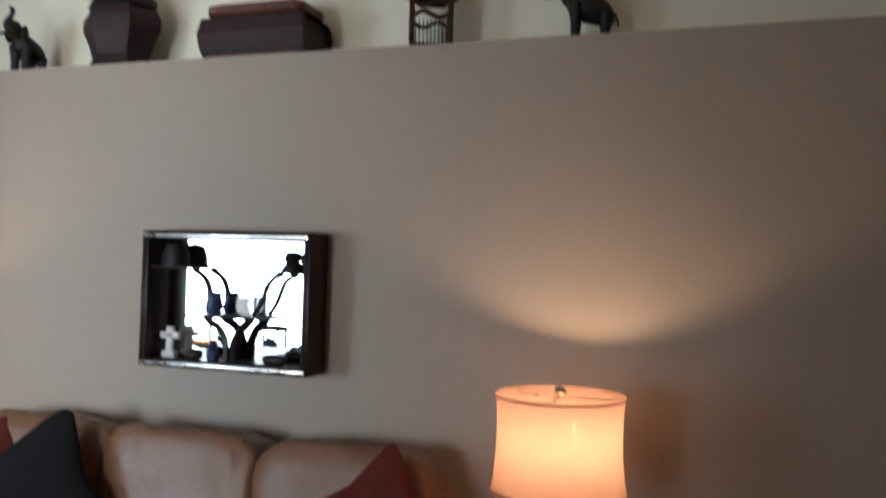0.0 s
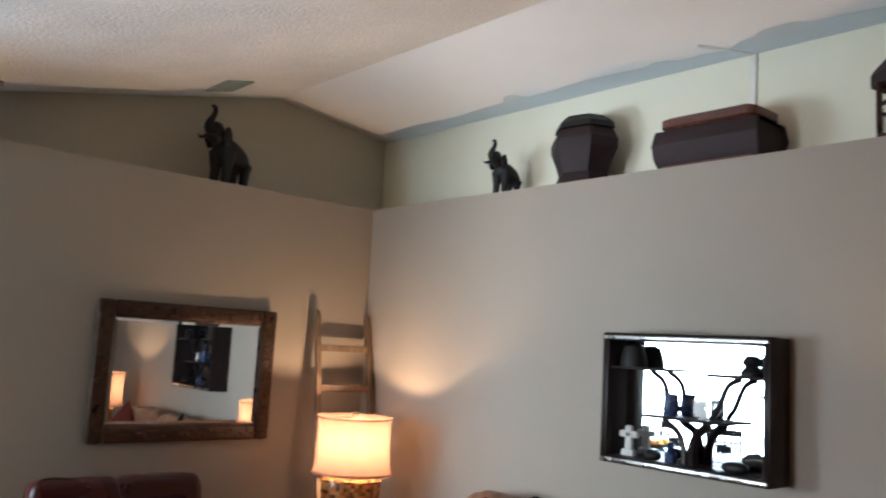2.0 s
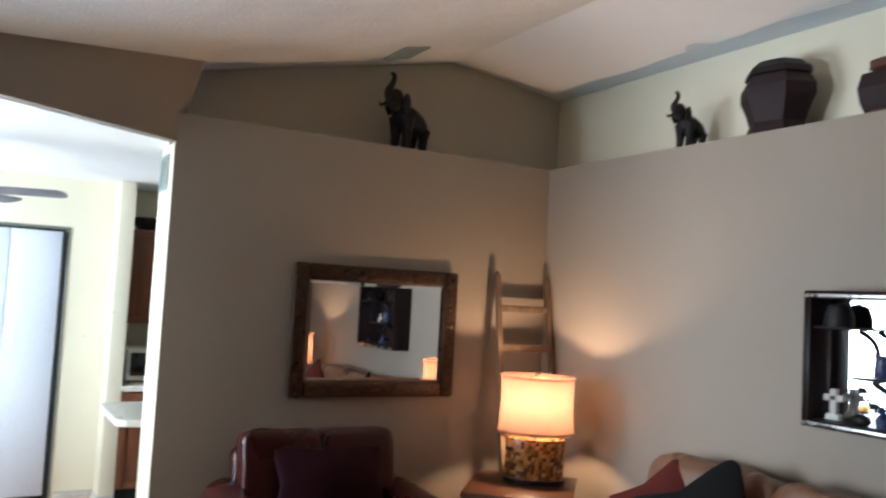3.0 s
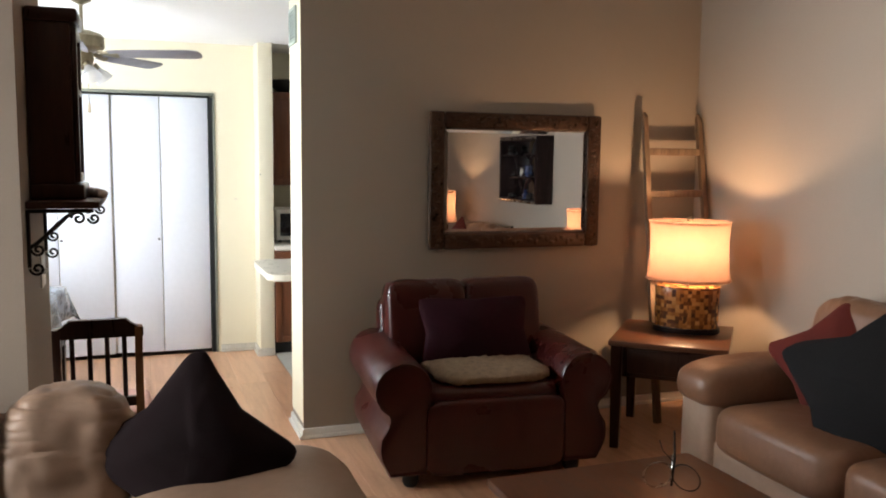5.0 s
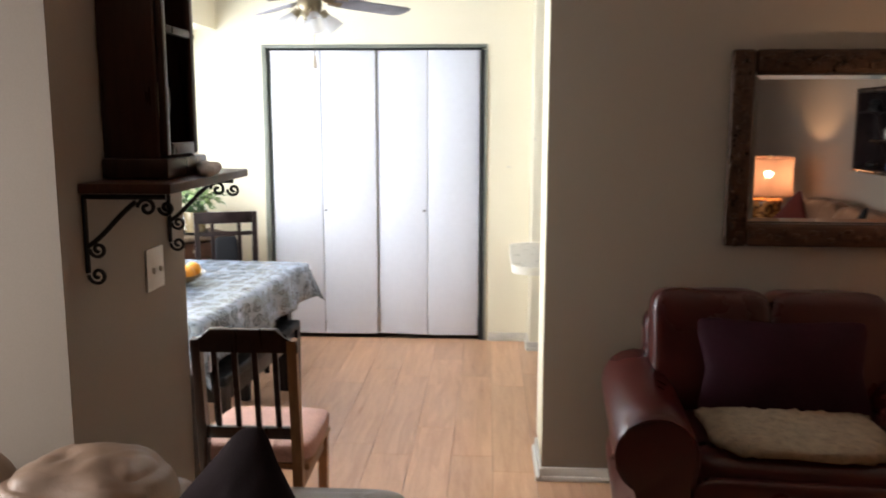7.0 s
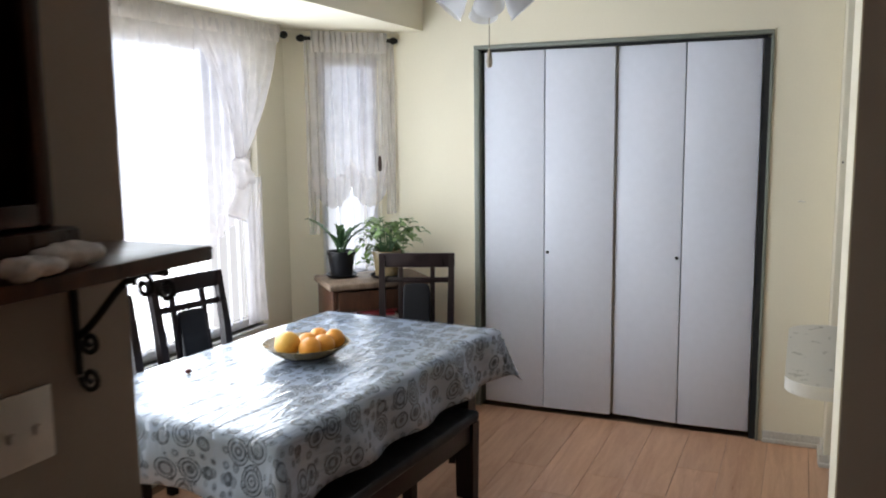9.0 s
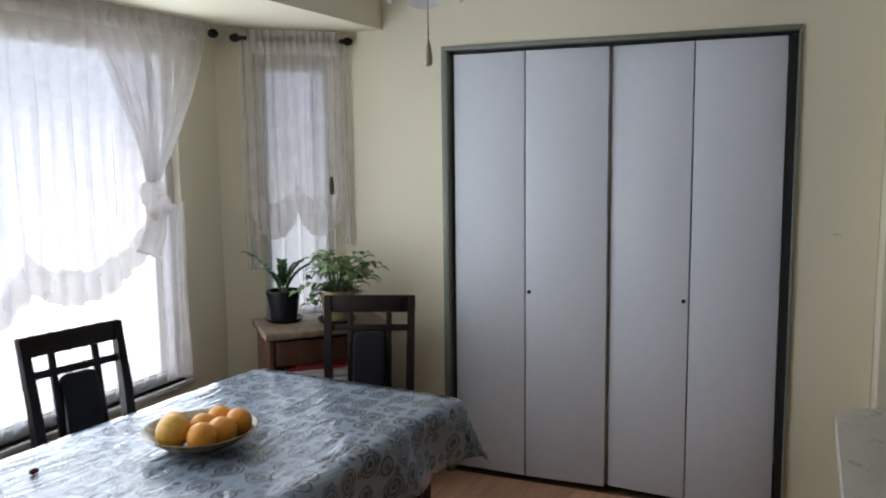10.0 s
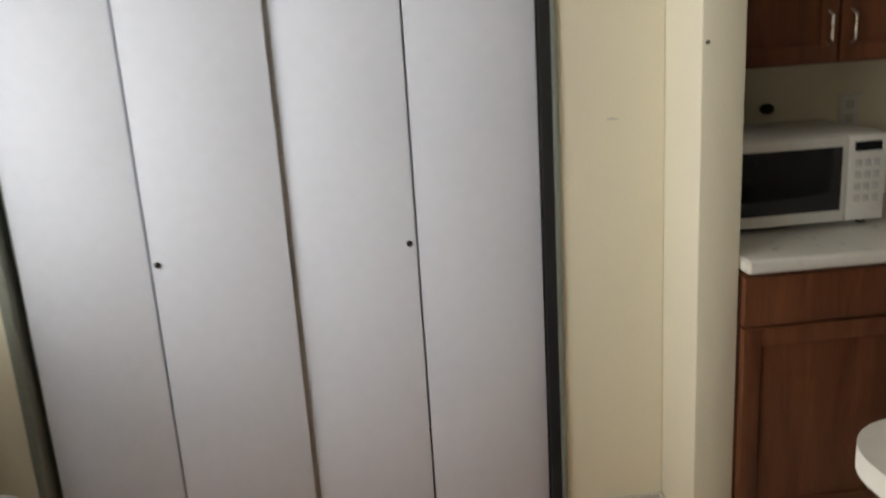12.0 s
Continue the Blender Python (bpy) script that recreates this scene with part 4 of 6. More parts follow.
part("finial", lathe([(0.012, 0.437), (0.026, 0.45), (0.022, 0.46), (0.012, 0.465), (0.02, 0.475), (0.010, 0.49), (0.003, 0.525), (0, 0.53)], 14), BRONZE, cage)

rw = tagged(part("cable_raceway", box(-2.335, YU - 0.014, 2.88, -2.30, YU - 0.001, slope(YU) - 0.002, 0.003), PLASTIC), "white plastic cable cover on the upper wall", "cable cover")
bm = bmesh.new()
tube([(-2.318, YU - 0.012, slope(YU - 0.012) - 0.008), (-2.50, YU - 0.22, slope(YU - 0.22) - 0.008)], 0.007, 8, bm)
tagged(part("ceiling_raceway", bm, PLASTIC), "white plastic cable cover along the ceiling", "cable cover")


def grille(name, m, w, h, label, n):
    ob = thing(name, label, "vent", m)
    fr = bmesh.new()
    for x0, x1, z0, z1 in ((-w / 2, -w / 2 + 0.02, -h / 2, h / 2), (w / 2 - 0.02, w / 2, -h / 2, h / 2), (-w / 2 + 0.02, w / 2 - 0.02, h / 2 - 0.02, h / 2), (-w / 2 + 0.02, w / 2 - 0.02, -h / 2, -h / 2 + 0.02)):
        box(x0, -0.012, z0, x1, -0.001, z1, 0.002, bm=fr)
    part("frame", fr, VENT, ob)
    part("backing", box(-w / 2 + 0.02, -0.003, -h / 2 + 0.02, w / 2 - 0.02, -0.001, h / 2 - 0.02), BLACK, ob)
    me = mesh_of("slat", box(-w / 2 + 0.02, -0.010, -0.004, w / 2 - 0.02, -0.004, 0.004, 0.001, seg=1), VENT)
    for i in range(n):
        s = new("slat", me)
        s.parent = ob
        s.location = (0, 0, -h / 2 + 0.03 + (h - 0.06) * i / (n - 1))


grille("wall_vent", Matrix.Translation((-5.20, JAMB - 0.004, 2.29)), 0.20, 0.20, "grey-green metal air vent on the wall end", 9)
a = math.atan(0.22)
grille("ceiling_vent", Matrix.Translation((-4.98, 3.45, slope(3.45))) @ Matrix.Rotation(a, 4, "X") @ Matrix.Rotation(radians(90), 4, "X"), 0.30, 0.18, "grey metal air vent in the ceiling", 8)

# ---- ladder, tables, lamps ----
lad = thing("leaning_ladder", "weathered wooden ladder leaning against the wall", "ladder")
for y0, y1 in ((4.15, 4.19), (4.60, 4.585)):
    part("rail", tube([(-4.62, y0, 0.0), (-4.93, y1, 1.84), (-4.938, y1, 1.87)], [0.042, 0.034, 0.012], 4, flat=0.62), GREYWOOD, lad, sharp=20)
for s in (0.16, 0.32, 0.48, 0.63, 0.745, 0.885):
    x, w = -4.62 - 0.31 * s, 0.03 * s
    part("rung", box(x - 0.018, 4.15 + w * 1.3, 1.84 * s - 0.022, x + 0.018, 4.60 - w, 1.84 * s + 0.022, 0.005), GREYWOOD, lad)


def end_table(m, label):
    ob = thing("end_table", label, "side table", m, "wooden end tables")
    part("tabletop", box(-0.31, -0.345, 0.572, 0.31, 0.345, 0.602, 0.006), REDWOOD, ob, "polished reddish top")
    for x in (-0.265, 0.265):
        for y in (-0.30, 0.30):
            part("leg", tube([(x, y, 0.571), (x, y, 0.0)], [0.045, 0.032], 4), DARKWOOD, ob, sharp=20)
    for x0, y0, x1, y1 in ((-0.24, -0.305, 0.24, -0.285), (-0.24, 0.285, 0.24, 0.305), (-0.272, -0.27, -0.252, 0.27), (0.252, -0.27, 0.272, 0.27)):
        part("apron", box(x0, y0, 0.40, x1, y1, 0.57, 0.003), DARKWOOD, ob)
    part("drawer_front", box(-0.21, -0.314, 0.425, 0.21, -0.3055, 0.555, 0.004), DARKWOOD, ob)
    return ob


et = end_table(Matrix.Translation((-4.385, 4.07, 0)) @ Matrix.Rotation(radians(49), 4, "Z"), "dark wooden end table with polished reddish top in the corner")
et2 = copy_thing(et, Matrix.Translation((-0.82, 4.19, 0)))
et2["label"] = "dark wooden end table under the lamp beside the sofa"


def table_lamp(m, label):
    ob = thing("table_lamp", label, "table lamp", m, "pair of table lamps")
    A, Bq = 0.185, 0.125
    part("foot", lathe([(0, 0), (1.0, 0), (1.02, 0.012), (1.0, 0.028), (0, 0.028)], 40, A, Bq), ESPRESSO, ob)
    part("base", lathe([(0.94, 0.029), (0.955, 0.06), (0.96, 0.20), (0.98, 0.255), (0.965, 0.262), (0, 0.262)], 40, A, Bq), MOSAIC, ob, "amber and brown mosaic drum base")
    part("stem", rod((0, 0, 0.262), (0, 0, 0.36), 0.012), BRASS, ob)
    part("harp", tube([(0.02, 0, 0.34), (0.06, 0, 0.45), (0.05, 0, 0.56), (0, 0, 0.628), (-0.05, 0, 0.56), (-0.06, 0, 0.45), (-0.02, 0, 0.34)], 0.003, 6), BRASS, ob)
    bm = bmesh.new()
    for k in range(3):
        an = k * 2 * math.pi / 3
        rod((0, 0, 0.622), (0.218 * math.cos(an), 0.198 * math.sin(an), 0.612), 0.0025, seg=6, bm=bm)
    part("spider", bm, BRASS, ob)
    sh = part("shade", lathe([(1.04, 0.30), (1.0, 0.34), (0.965, 0.42), (0.955, 0.50), (0.965, 0.58), (0.985, 0.625)], 56, 0.226, 0.205), SHADE, ob, "cream fabric oval shade")
    for z, r in ((0.30, 1.04), (0.623, 0.985)):
        part("trim", lathe([(r + 0.002, z - 0.004), (r + 0.014, z), (r + 0.014, z + 0.008), (r + 0.002, z + 0.011)], 56, 0.226, 0.205), SHADE, sh)
    part("finial", lathe([(0, 0.626), (0.016, 0.628), (0.022, 0.642), (0.014, 0.655), (0, 0.66)], 14), BRASS, ob)
    part("socket", lathe([(0.0, 0.355), (0.018, 0.357), (0.02, 0.395), (0.014, 0.405), (0, 0.406)], 16), BRASS, ob)
    return ob


table_lamp(Matrix.Translation((-4.43, 4.185, 0.602)) @ Matrix.Rotation(radians(50), 4, "Z"), "lit table lamp with oval cream shade and mosaic base")
table_lamp(Matrix.Translation((-0.845, 4.19, 0.602)) @ Matrix.Rotation(radians(25), 4, "Z"), "lit table lamp with oval cream shade beside the sofa")

# ---- seating ----


def arm_profile(w, h, r, belly):
    """Outline of a rolled arm seen from the front: x outward, z up."""
    pts = [(-w * 0.5, 0.06), (w * 0.40, 0.06), (w * 0.5, 0.10), (w * 0.5 + belly * 0.8, 0.15), (w * 0.5 + belly, 0.20), (w * 0.5 + belly * 0.8, 0.25), (w * 0.46, 0.30), (w * 0.40, h - 2 * r - 0.01)]
    cx, cz = 0.02, h - r
    for k in range(13):
        an = radians(-60 + 250 * k / 12)
        pts.append((cx + r * math.cos(an), cz + r * math.sin(an)))
    pts.append((-w * 0.5, h - 1.75 * r))
    return pts


def rolled_arm(side, x, y0, y1, w, h, r, belly, drop=0.0):
    """Rolled arm from the front y0 to the back y1."""
    own = bmesh.new()
    prof = arm_profile(w, h, r, belly)
    cx, cz = 0.0, h * 0.55
    rings = []
    for y, s, q in ((y0 - 0.005, 0.86, 0), (y0 + 0.0, 0.95, 0), (y0 + 0.025, 1.0, 0), (y0 + 0.2, 1.0, 0), ((y0 + y1) / 2, 0.99, drop * 0.4), (y1, 0.96, drop)):
        rings.append([own.verts.new((x + side * (cx + (px - cx) * s), y, cz + (pz - cz) * s + q * max(0, (pz - 0.3) / 0.3))) for px, pz in prof])
    n = len(prof)
    for a, b in zip(rings, rings[1:]):
        for k in range(n):
            own.faces.new((a[k], a[(k + 1) % n], b[(k + 1) % n], b[k]))
    own.faces.new(rings[0]), own.faces.new(rings[-1])
    return own


def armchair():
    # local: faces -y, x to its own right seen from the front
    ob = thing("leather_armchair", "oxblood leather armchair with rolled arms", "armchair", Matrix.Translation((-4.50, 2.885, 0)) @ Matrix.Rotation(radians(86), 4, "Z"))
    part("base", box(-0.38, -0.37, 0.06, 0.38, 0.36, 0.30, 0.03, seg=3), OXBLOOD, ob)
    part("front_panel", cushion(0, -0.385, 0.235, 0.71, 0.10, 0.37, 0.25, 0.18), OXBLOOD, ob)
    part("seat_cushion", cushion(0, -0.06, 0.388, 0.70, 0.69, 0.20, 0.35, 0.25, crease=0.003), OXBLOOD, ob)
    for s in (-1, 1):
        ar = part("arm", rolled_arm(s, s * 0.45, -0.42, 0.32, 0.20, 0.63, 0.138, 0.03, 0.02), OXBLOOD, ob, sharp=50)
        part("piping", tube([(s * (0.45 + px * 0.97), -0.424, 0.345 + (pz - 0.345) * 0.94) for px, pz in arm_profile(0.20, 0.63, 0.138, 0.03)], 0.005, 6), OXBLOOD, ar)
    part("back", box(-0.44, 0.20, 0.1, 0.44, 0.36, 0.80, 0.06, seg=4, m=Matrix.Translation((0, 0.36, 0.1)) @ Matrix.Rotation(radians(-7), 4, "X") @ Matrix.Translation((0, -0.36, -0.1))), OXBLOOD, ob)
    for s in (-1, 1):
        part("back_cushion", cushion(s * 0.212, 0.19, 0.685, 0.435, 0.22, 0.47, 0.30, 0.20, crease=0.006, freq=6, m=Matrix.Translation((0, 0.19, 0.69)) @ Matrix.Rotation(radians(-9), 4, "X") @ Matrix.Translation((0, -0.19, -0.69))), OXBLOOD, ob)
    for x in (-0.42, 0.42):
        for y in (-0.36, 0.28):
            part("foot", lathe([(0.03, 0), (0.04, 0.02), (0.042, 0.06), (0, 0.06)], 14, m=Matrix.Translation((x, y, 0))), BLACK, ob)
    return ob


armchair()
CH = Matrix.Translation((-4.50, 2.885, 0)) @ Matrix.Rotation(radians(86), 4, "Z")
tagged(part("lumbar_pillow", cushion(0, 0, 0, 0.55, 0.34, 0.14, 0.85, 0.17, crease=0.007, freq=10, nu=72, nv=30, pinch=0.14, m=CH @ Matrix.Translation((0.03, 0.03, 0.655)) @ Matrix.Rotation(radians(70), 4, "X")), PLUM), "dark plum velvet pillow on the armchair", "pillow")
bm = cushion(0, 0, 0, 0.60, 0.50, 0.065, 0.6, 0.5, m=CH @ Matrix.Translation((0.02, -0.16, 0.505)), crease=0.02, freq=16, nu=72, nv=36)
for v in bm.verts:
    v.co.z += 0.010 * noise.noise(v.co * 45)
tagged(part("fur_seat_pad", bm, FUR, sharp=80), "shaggy beige fur pad on the armchair seat", "seat pad")


def sofa(name, m, length, seats, skin, side_skin, label, depth=0.92, aw=0.27, e=(0.42, 0.32), back=0.70, puff=0.022, pad=0.50, fold=8, pleat=0.0):
    ob = thing(name, label, "sofa", m)
    half = length / 2
    inner = half - aw
    part("base", box(-half + 0.04, -depth / 2 + 0.08, 0.05, half - 0.04, depth / 2 - 0.03, 0.27, 0.03, seg=3), side_skin, ob)
    part("back_frame", box(-inner - 0.02, depth / 2 - 0.22, 0.1, inner + 0.02, depth / 2, 0.80, 0.07, seg=4), skin, ob)
    w = 2 * inner / seats
    for i in range(seats):
        x = -inner + w * (i + 0.5)
        part("seat_cushion", cushion(x, -0.07, 0.34, w + 0.01, depth - 0.16, 0.25, 0.4, 0.3, crease=0.012, freq=7), skin, ob)
        part("back_cushion", cushion(x, depth / 2 - 0.24, back, w + 0.015, 0.30, 0.52, *e, crease=puff, freq=fold, nu=96, nv=110, pleat=pleat, m=Matrix.Translation((x, 0.25, 0.5)) @ Matrix.Rotation(radians(-10), 4, "X") @ Matrix.Translation((-x, -0.25, -0.5))), skin, ob)
    for s in (-1, 1):
        ar = part("arm", box(min(s * (half - 0.02), s * (half - aw + 0.02)), -depth / 2 + 0.04, 0.06, max(s * (half - 0.02), s * (half - aw + 0.02)), depth / 2 - 0.08, 0.50, 0.05, seg=4), side_skin, ob)
        part("arm_pad", cushion(s * (half - aw / 2 + 0.005), -0.02, pad, aw + 0.05, depth - 0.06, 0.24, 0.65, 0.45, crease=0.01, freq=6), skin, ar)
    for x in (-half + 0.12, half - 0.12):
        for y in (-depth / 2 + 0.13, depth / 2 - 0.1):
            part("foot", rod((x, y, 0), (x, y, 0.055), 0.022, 0.028), BLACK, ob)
    return ob


sofa("three_seat_sofa", Matrix.Translation((-2.47, 4.14, 0)), 2.78, 3, TANLEATHER, CREAMLEATHER, "tan leather three-seat sofa along the wall", back=0.675)
sofa("loveseat", Matrix.Translation((-2.79, 0.87, 0)) @ Matrix.Rotation(radians(90), 4, "Z"), 1.90, 2, CREAMLEATHER, TANLEATHER, "tan leather loveseat with gathered back cushions", 0.92, 0.61, (0.62, 0.6), 0.645, 0.012, 0.545, 6, 0.008)


def pillow(m, s, mtl, label, t=0.16):
    return tagged(part("throw_pillow", cushion(0, 0, 0, s, s, t, 0.85, 0.19, m=m, crease=0.012, freq=9, nu=72, nv=32, pinch=0.27), mtl, sharp=80), label, "pillow")


pillow(pose(-2.905, 1.372, 0.712, 62.8, 45.0, 62.0), 0.362, BLACKCLOTH, "blackish brown square pillow leaning on the loveseat arm", 0.17)
pillow(Matrix.Translation((-3.38, 4.20, 0.65)) @ Matrix.Rotation(radians(25), 4, "Z") @ Matrix.Rotation(radians(72), 4, "X") @ Matrix.Rotation(radians(38), 4, "Z"), 0.36, REDCLOTH, "rust red pillow in the sofa corner")
pillow(Matrix.Translation((-3.00, 4.03, 0.64)) @ Matrix.Rotation(radians(20), 4, "Z") @ Matrix.Rotation(radians(70), 4, "X") @ Matrix.Rotation(radians(30), 4, "Z"), 0.50, GREYCLOTH, "charcoal woven pillow on the sofa")
pillow(Matrix.Translation((-1.52, 4.16, 0.68)) @ Matrix.Rotation(radians(-15), 4, "Z") @ Matrix.Rotation(radians(72), 4, "X") @ Matrix.Rotation(radians(42), 4, "Z"), 0.40, REDCLOTH, "rust red pillow at the lamp end of the sofa")

ot = thing("ottoman", "grey-tan leather ottoman with gathered top behind the loveseat", "ottoman", Matrix.Translation((-3.70, 1.275, 0)))
part("base", box(-0.235, -0.31, 0.035, 0.235, 0.31, 0.29, 0.03, seg=3), GREYLEATHER, ot)
bm = cushion(0, 0, 0.345, 0.51, 0.665, 0.21, 0.35, 0.22, nu=96, nv=48)
for v in bm.verts:
    if v.co.z > 0.36:
        k = noise.noise(Vector((v.co.x * 34 + 2 * v.co.y, v.co.y * 3, 4)))
        v.co.z -= 0.007 * (1 - min(1, 4 * abs(k))) * min(1, max(0, (0.24 - v.co.y) / 0.05))
part("cushion", bm, GREYLEATHER, ot, "gathered cushion top")
for x in (-0.19, 0.19):
    for y in (-0.26, 0.26):
        part("foot", rod((x, y, 0), (x, y, 0.04), 0.022, 0.026), BLACK, ot)

ct = thing("coffee_table", "low wooden coffee table with polished top", "coffee table", Matrix.Translation((-2.50, 2.82, 0)))
part("tabletop", box(-0.63, -0.43, 0.395, 0.63, 0.43, 0.43, 0.008), REDWOOD, ct)
for x in (-0.56, 0.56):
    for y in (-0.36, 0.36):
        part("leg", box(x - 0.035, y - 0.035, 0, x + 0.035, y + 0.035, 0.394, 0.005), DARKWOOD, ct)
for x0, y0, x1, y1 in ((-0.52, -0.38, 0.52, -0.36), (-0.52, 0.36, 0.52, 0.38), (-0.58, -0.32, -0.56, 0.32), (0.56, -0.32, 0.58, 0.32)):
    part("apron", box(x0, y0, 0.31, x1, y1, 0.393, 0.003), DARKWOOD, ct)
wt = thing("wire_ornament", "thin black and silver wire ornament on the coffee table", "ornament", Matrix.Translation((-2.86, 2.98, 0.43)))
part("stem", tube([(0, 0, 0.0), (0.0, 0.01, 0.1), (0.005, 0.0, 0.2)], 0.004, 8), IRON, wt)
for k in range(3):
    an = 2.1 * k + 0.4
    c, s = math.cos(an), math.sin(an)
    part("loop", tube([(c * 0.055 * (1 - math.cos(q)), s * 0.055 * (1 - math.cos(q)), 0.045 + 0.045 * math.sin(q)) for q in (2 * math.pi * i / 20 for i in range(21))], 0.0025, 6), CHROME if k else IRON, wt)
part("twig", tube([(0, 0, 0.09), (-0.03, -0.02, 0.12), (-0.05, -0.02, 0.15)], 0.002, 6), IRON, wt)

# ---- stub wall: shelf, clock, switch ----
sh = thing("wall_shelf", "dark wooden wall shelf on scrolled iron brackets", "shelf")
part("board", box(-3.945, STUBY + 0.002, 1.394, -3.345, STUBY + 0.215, 1.417, 0.004), CABWOOD, sh)


def bracket(x):
    y = STUBY + 0.006
    bk = part("bracket", tube([(x, y, 1.39), (x, y, 1.21)], 0.006, 8), IRON, sh, "scrolled black iron bracket")
    part("arm", tube([(x, y, 1.386), (x, y + 0.19, 1.386)], 0.006, 8), IRON, bk)
    part("brace", tube(bez((x, y, 1.27), (x, y + 0.05, 1.30), (x, y + 0.07, 1.34), (x, y + 0.12, 1.375)), 0.006, 8), IRON, bk)
    for cy, cz, r, tw in ((y + 0.022, 1.205, 0.022, 1), (y + 0.026, 1.265, 0.020, 1), (y + 0.145, 1.362, 0.022, -1), (y + 0.19, 1.362, 0.018, 1)):
        pts = [(x, cy + r * (1 - q / 12) * math.cos(tw * q * 0.85 + 3.1), cz + r * (1 - q / 12) * math.sin(tw * q * 0.85 + 3.1)) for q in [k / 2 for k in range(21)]]
        part("scroll", tube(pts, 0.0045, 6), IRON, bk)


bracket(-3.365)
bracket(-3.86)
ck = thing("wall_clock_case", "dark wooden pendulum clock with glass door on the shelf", "clock", Matrix.Translation((-3.60, STUBY + 0.003, 1.418)) @ Matrix.Diagonal((0.94, 0.86, 1, 1)))
part("case_side", box(-0.125, 0.0, 0.03, -0.107, 0.155, 0.57, 0.003), DARKWOOD, ck)
part("case_side", box(0.107, 0.0, 0.03, 0.125, 0.155, 0.57, 0.003), DARKWOOD, ck)
part("case_back", box(-0.107, 0.0, 0.03, 0.107, 0.012, 0.57), DARKWOOD, ck)
part("plinth", box(-0.145, 0.0, 0.0, 0.145, 0.19, 0.05, 0.008), DARKWOOD, ck)
part("cornice", box(-0.14, 0.0, 0.57, 0.14, 0.185, 0.615, 0.012), DARKWOOD, ck)
dr = bmesh.new()
for x0, x1, z0, z1 in ((-0.112, -0.085, 0.055, 0.56), (0.085, 0.112, 0.055, 0.56), (-0.085, 0.085, 0.055, 0.085), (-0.085, 0.085, 0.53, 0.56), (-0.085, 0.085, 0.345, 0.365)):
    box(x0, 0.156, z0, x1, 0.176, z1, 0.004, bm=dr)
dr = part("door", dr, DARKWOOD, ck)
g = part("pane", box(-0.086, 0.163, 0.08, 0.086, 0.167, 0.535), GLASS, dr)
g.visible_shadow = False
part("dial", lathe([(0, 0.006), (0.075, 0.006), (0.078, 0)], 32, m=Matrix.Translation((0, 0.06, 0.445)) @ Matrix.Rotation(radians(-90), 4, "X")), IVORY, ck, "cream clock dial")
pen = part("pendulum", rod((0, 0.12, 0.36), (0, 0.12, 0.20), 0.004), BRASS, ck)
part("bob", lathe([(0, 0.006), (0.047, 0.004), (0.05, -0.004), (0, -0.006)], 28, m=Matrix.Translation((0, 0.12, 0.19)) @ Matrix.Rotation(radians(90), 4, "X")), BRASS, pen)
for nm, x, y, s in (("seashell", -3.62, 1.125, 0.045), ("seashell", -3.70, 1.095, 0.055)):
    bm = cushion(x, y, 1.418 + s * 0.3, s * 1.9, s, s * 0.6, 0.9, 0.8, crease=0.012, freq=30)
    tagged(part(nm, bm, STONE), "grey-white seashell on the wall shelf", "seashell", "shells on the shelf")
st = thing("light_switch", "cream double light switch plate", "light switch", Matrix.Translation((-3.745, STUBY, 1.153)))
part("plate", box(-0.058, 0.0005, -0.058, 0.058, 0.007, 0.058, 0.003), PLASTIC, st)
for x in (-0.023, 0.023):
    part("toggle", box(x - 0.005, 0.007, -0.011, x + 0.005, 0.017, 0.004, 0.002), PLASTIC, st)

# ---- dining furniture ----
TABLE = Matrix.Translation((-5.53, 0.266, 0)) @ Matrix.Rotation(radians(-4.5), 4, "Z")
tb = thing("dining_table", "dark dining table under a printed cloth", "dining table", TABLE)
TL, TW = 0.74, 0.445
part("tabletop", box(-TL, -TW, 0.705, TL, TW, 0.738, 0.006), ESPRESSO, tb)
for x0, y0, x1, y1 in ((-0.60, -0.38, 0.60, -0.355), (-0.60, 0.355, 0.60, 0.38), (-0.66, -0.30, -0.635, 0.30), (0.635, -0.30, 0.66, 0.30)):
    part("apron", box(x0, y0, 0.60, x1, y1, 0.704, 0.003), ESPRESSO, tb)
for x in (-0.635, 0.635):
    for y in (-0.35, 0.35):
        part("leg", tube([(x, y, 0.704), (x, y, 0.0)], [0.055, 0.042], 4), ESPRESSO, tb, sharp=20)


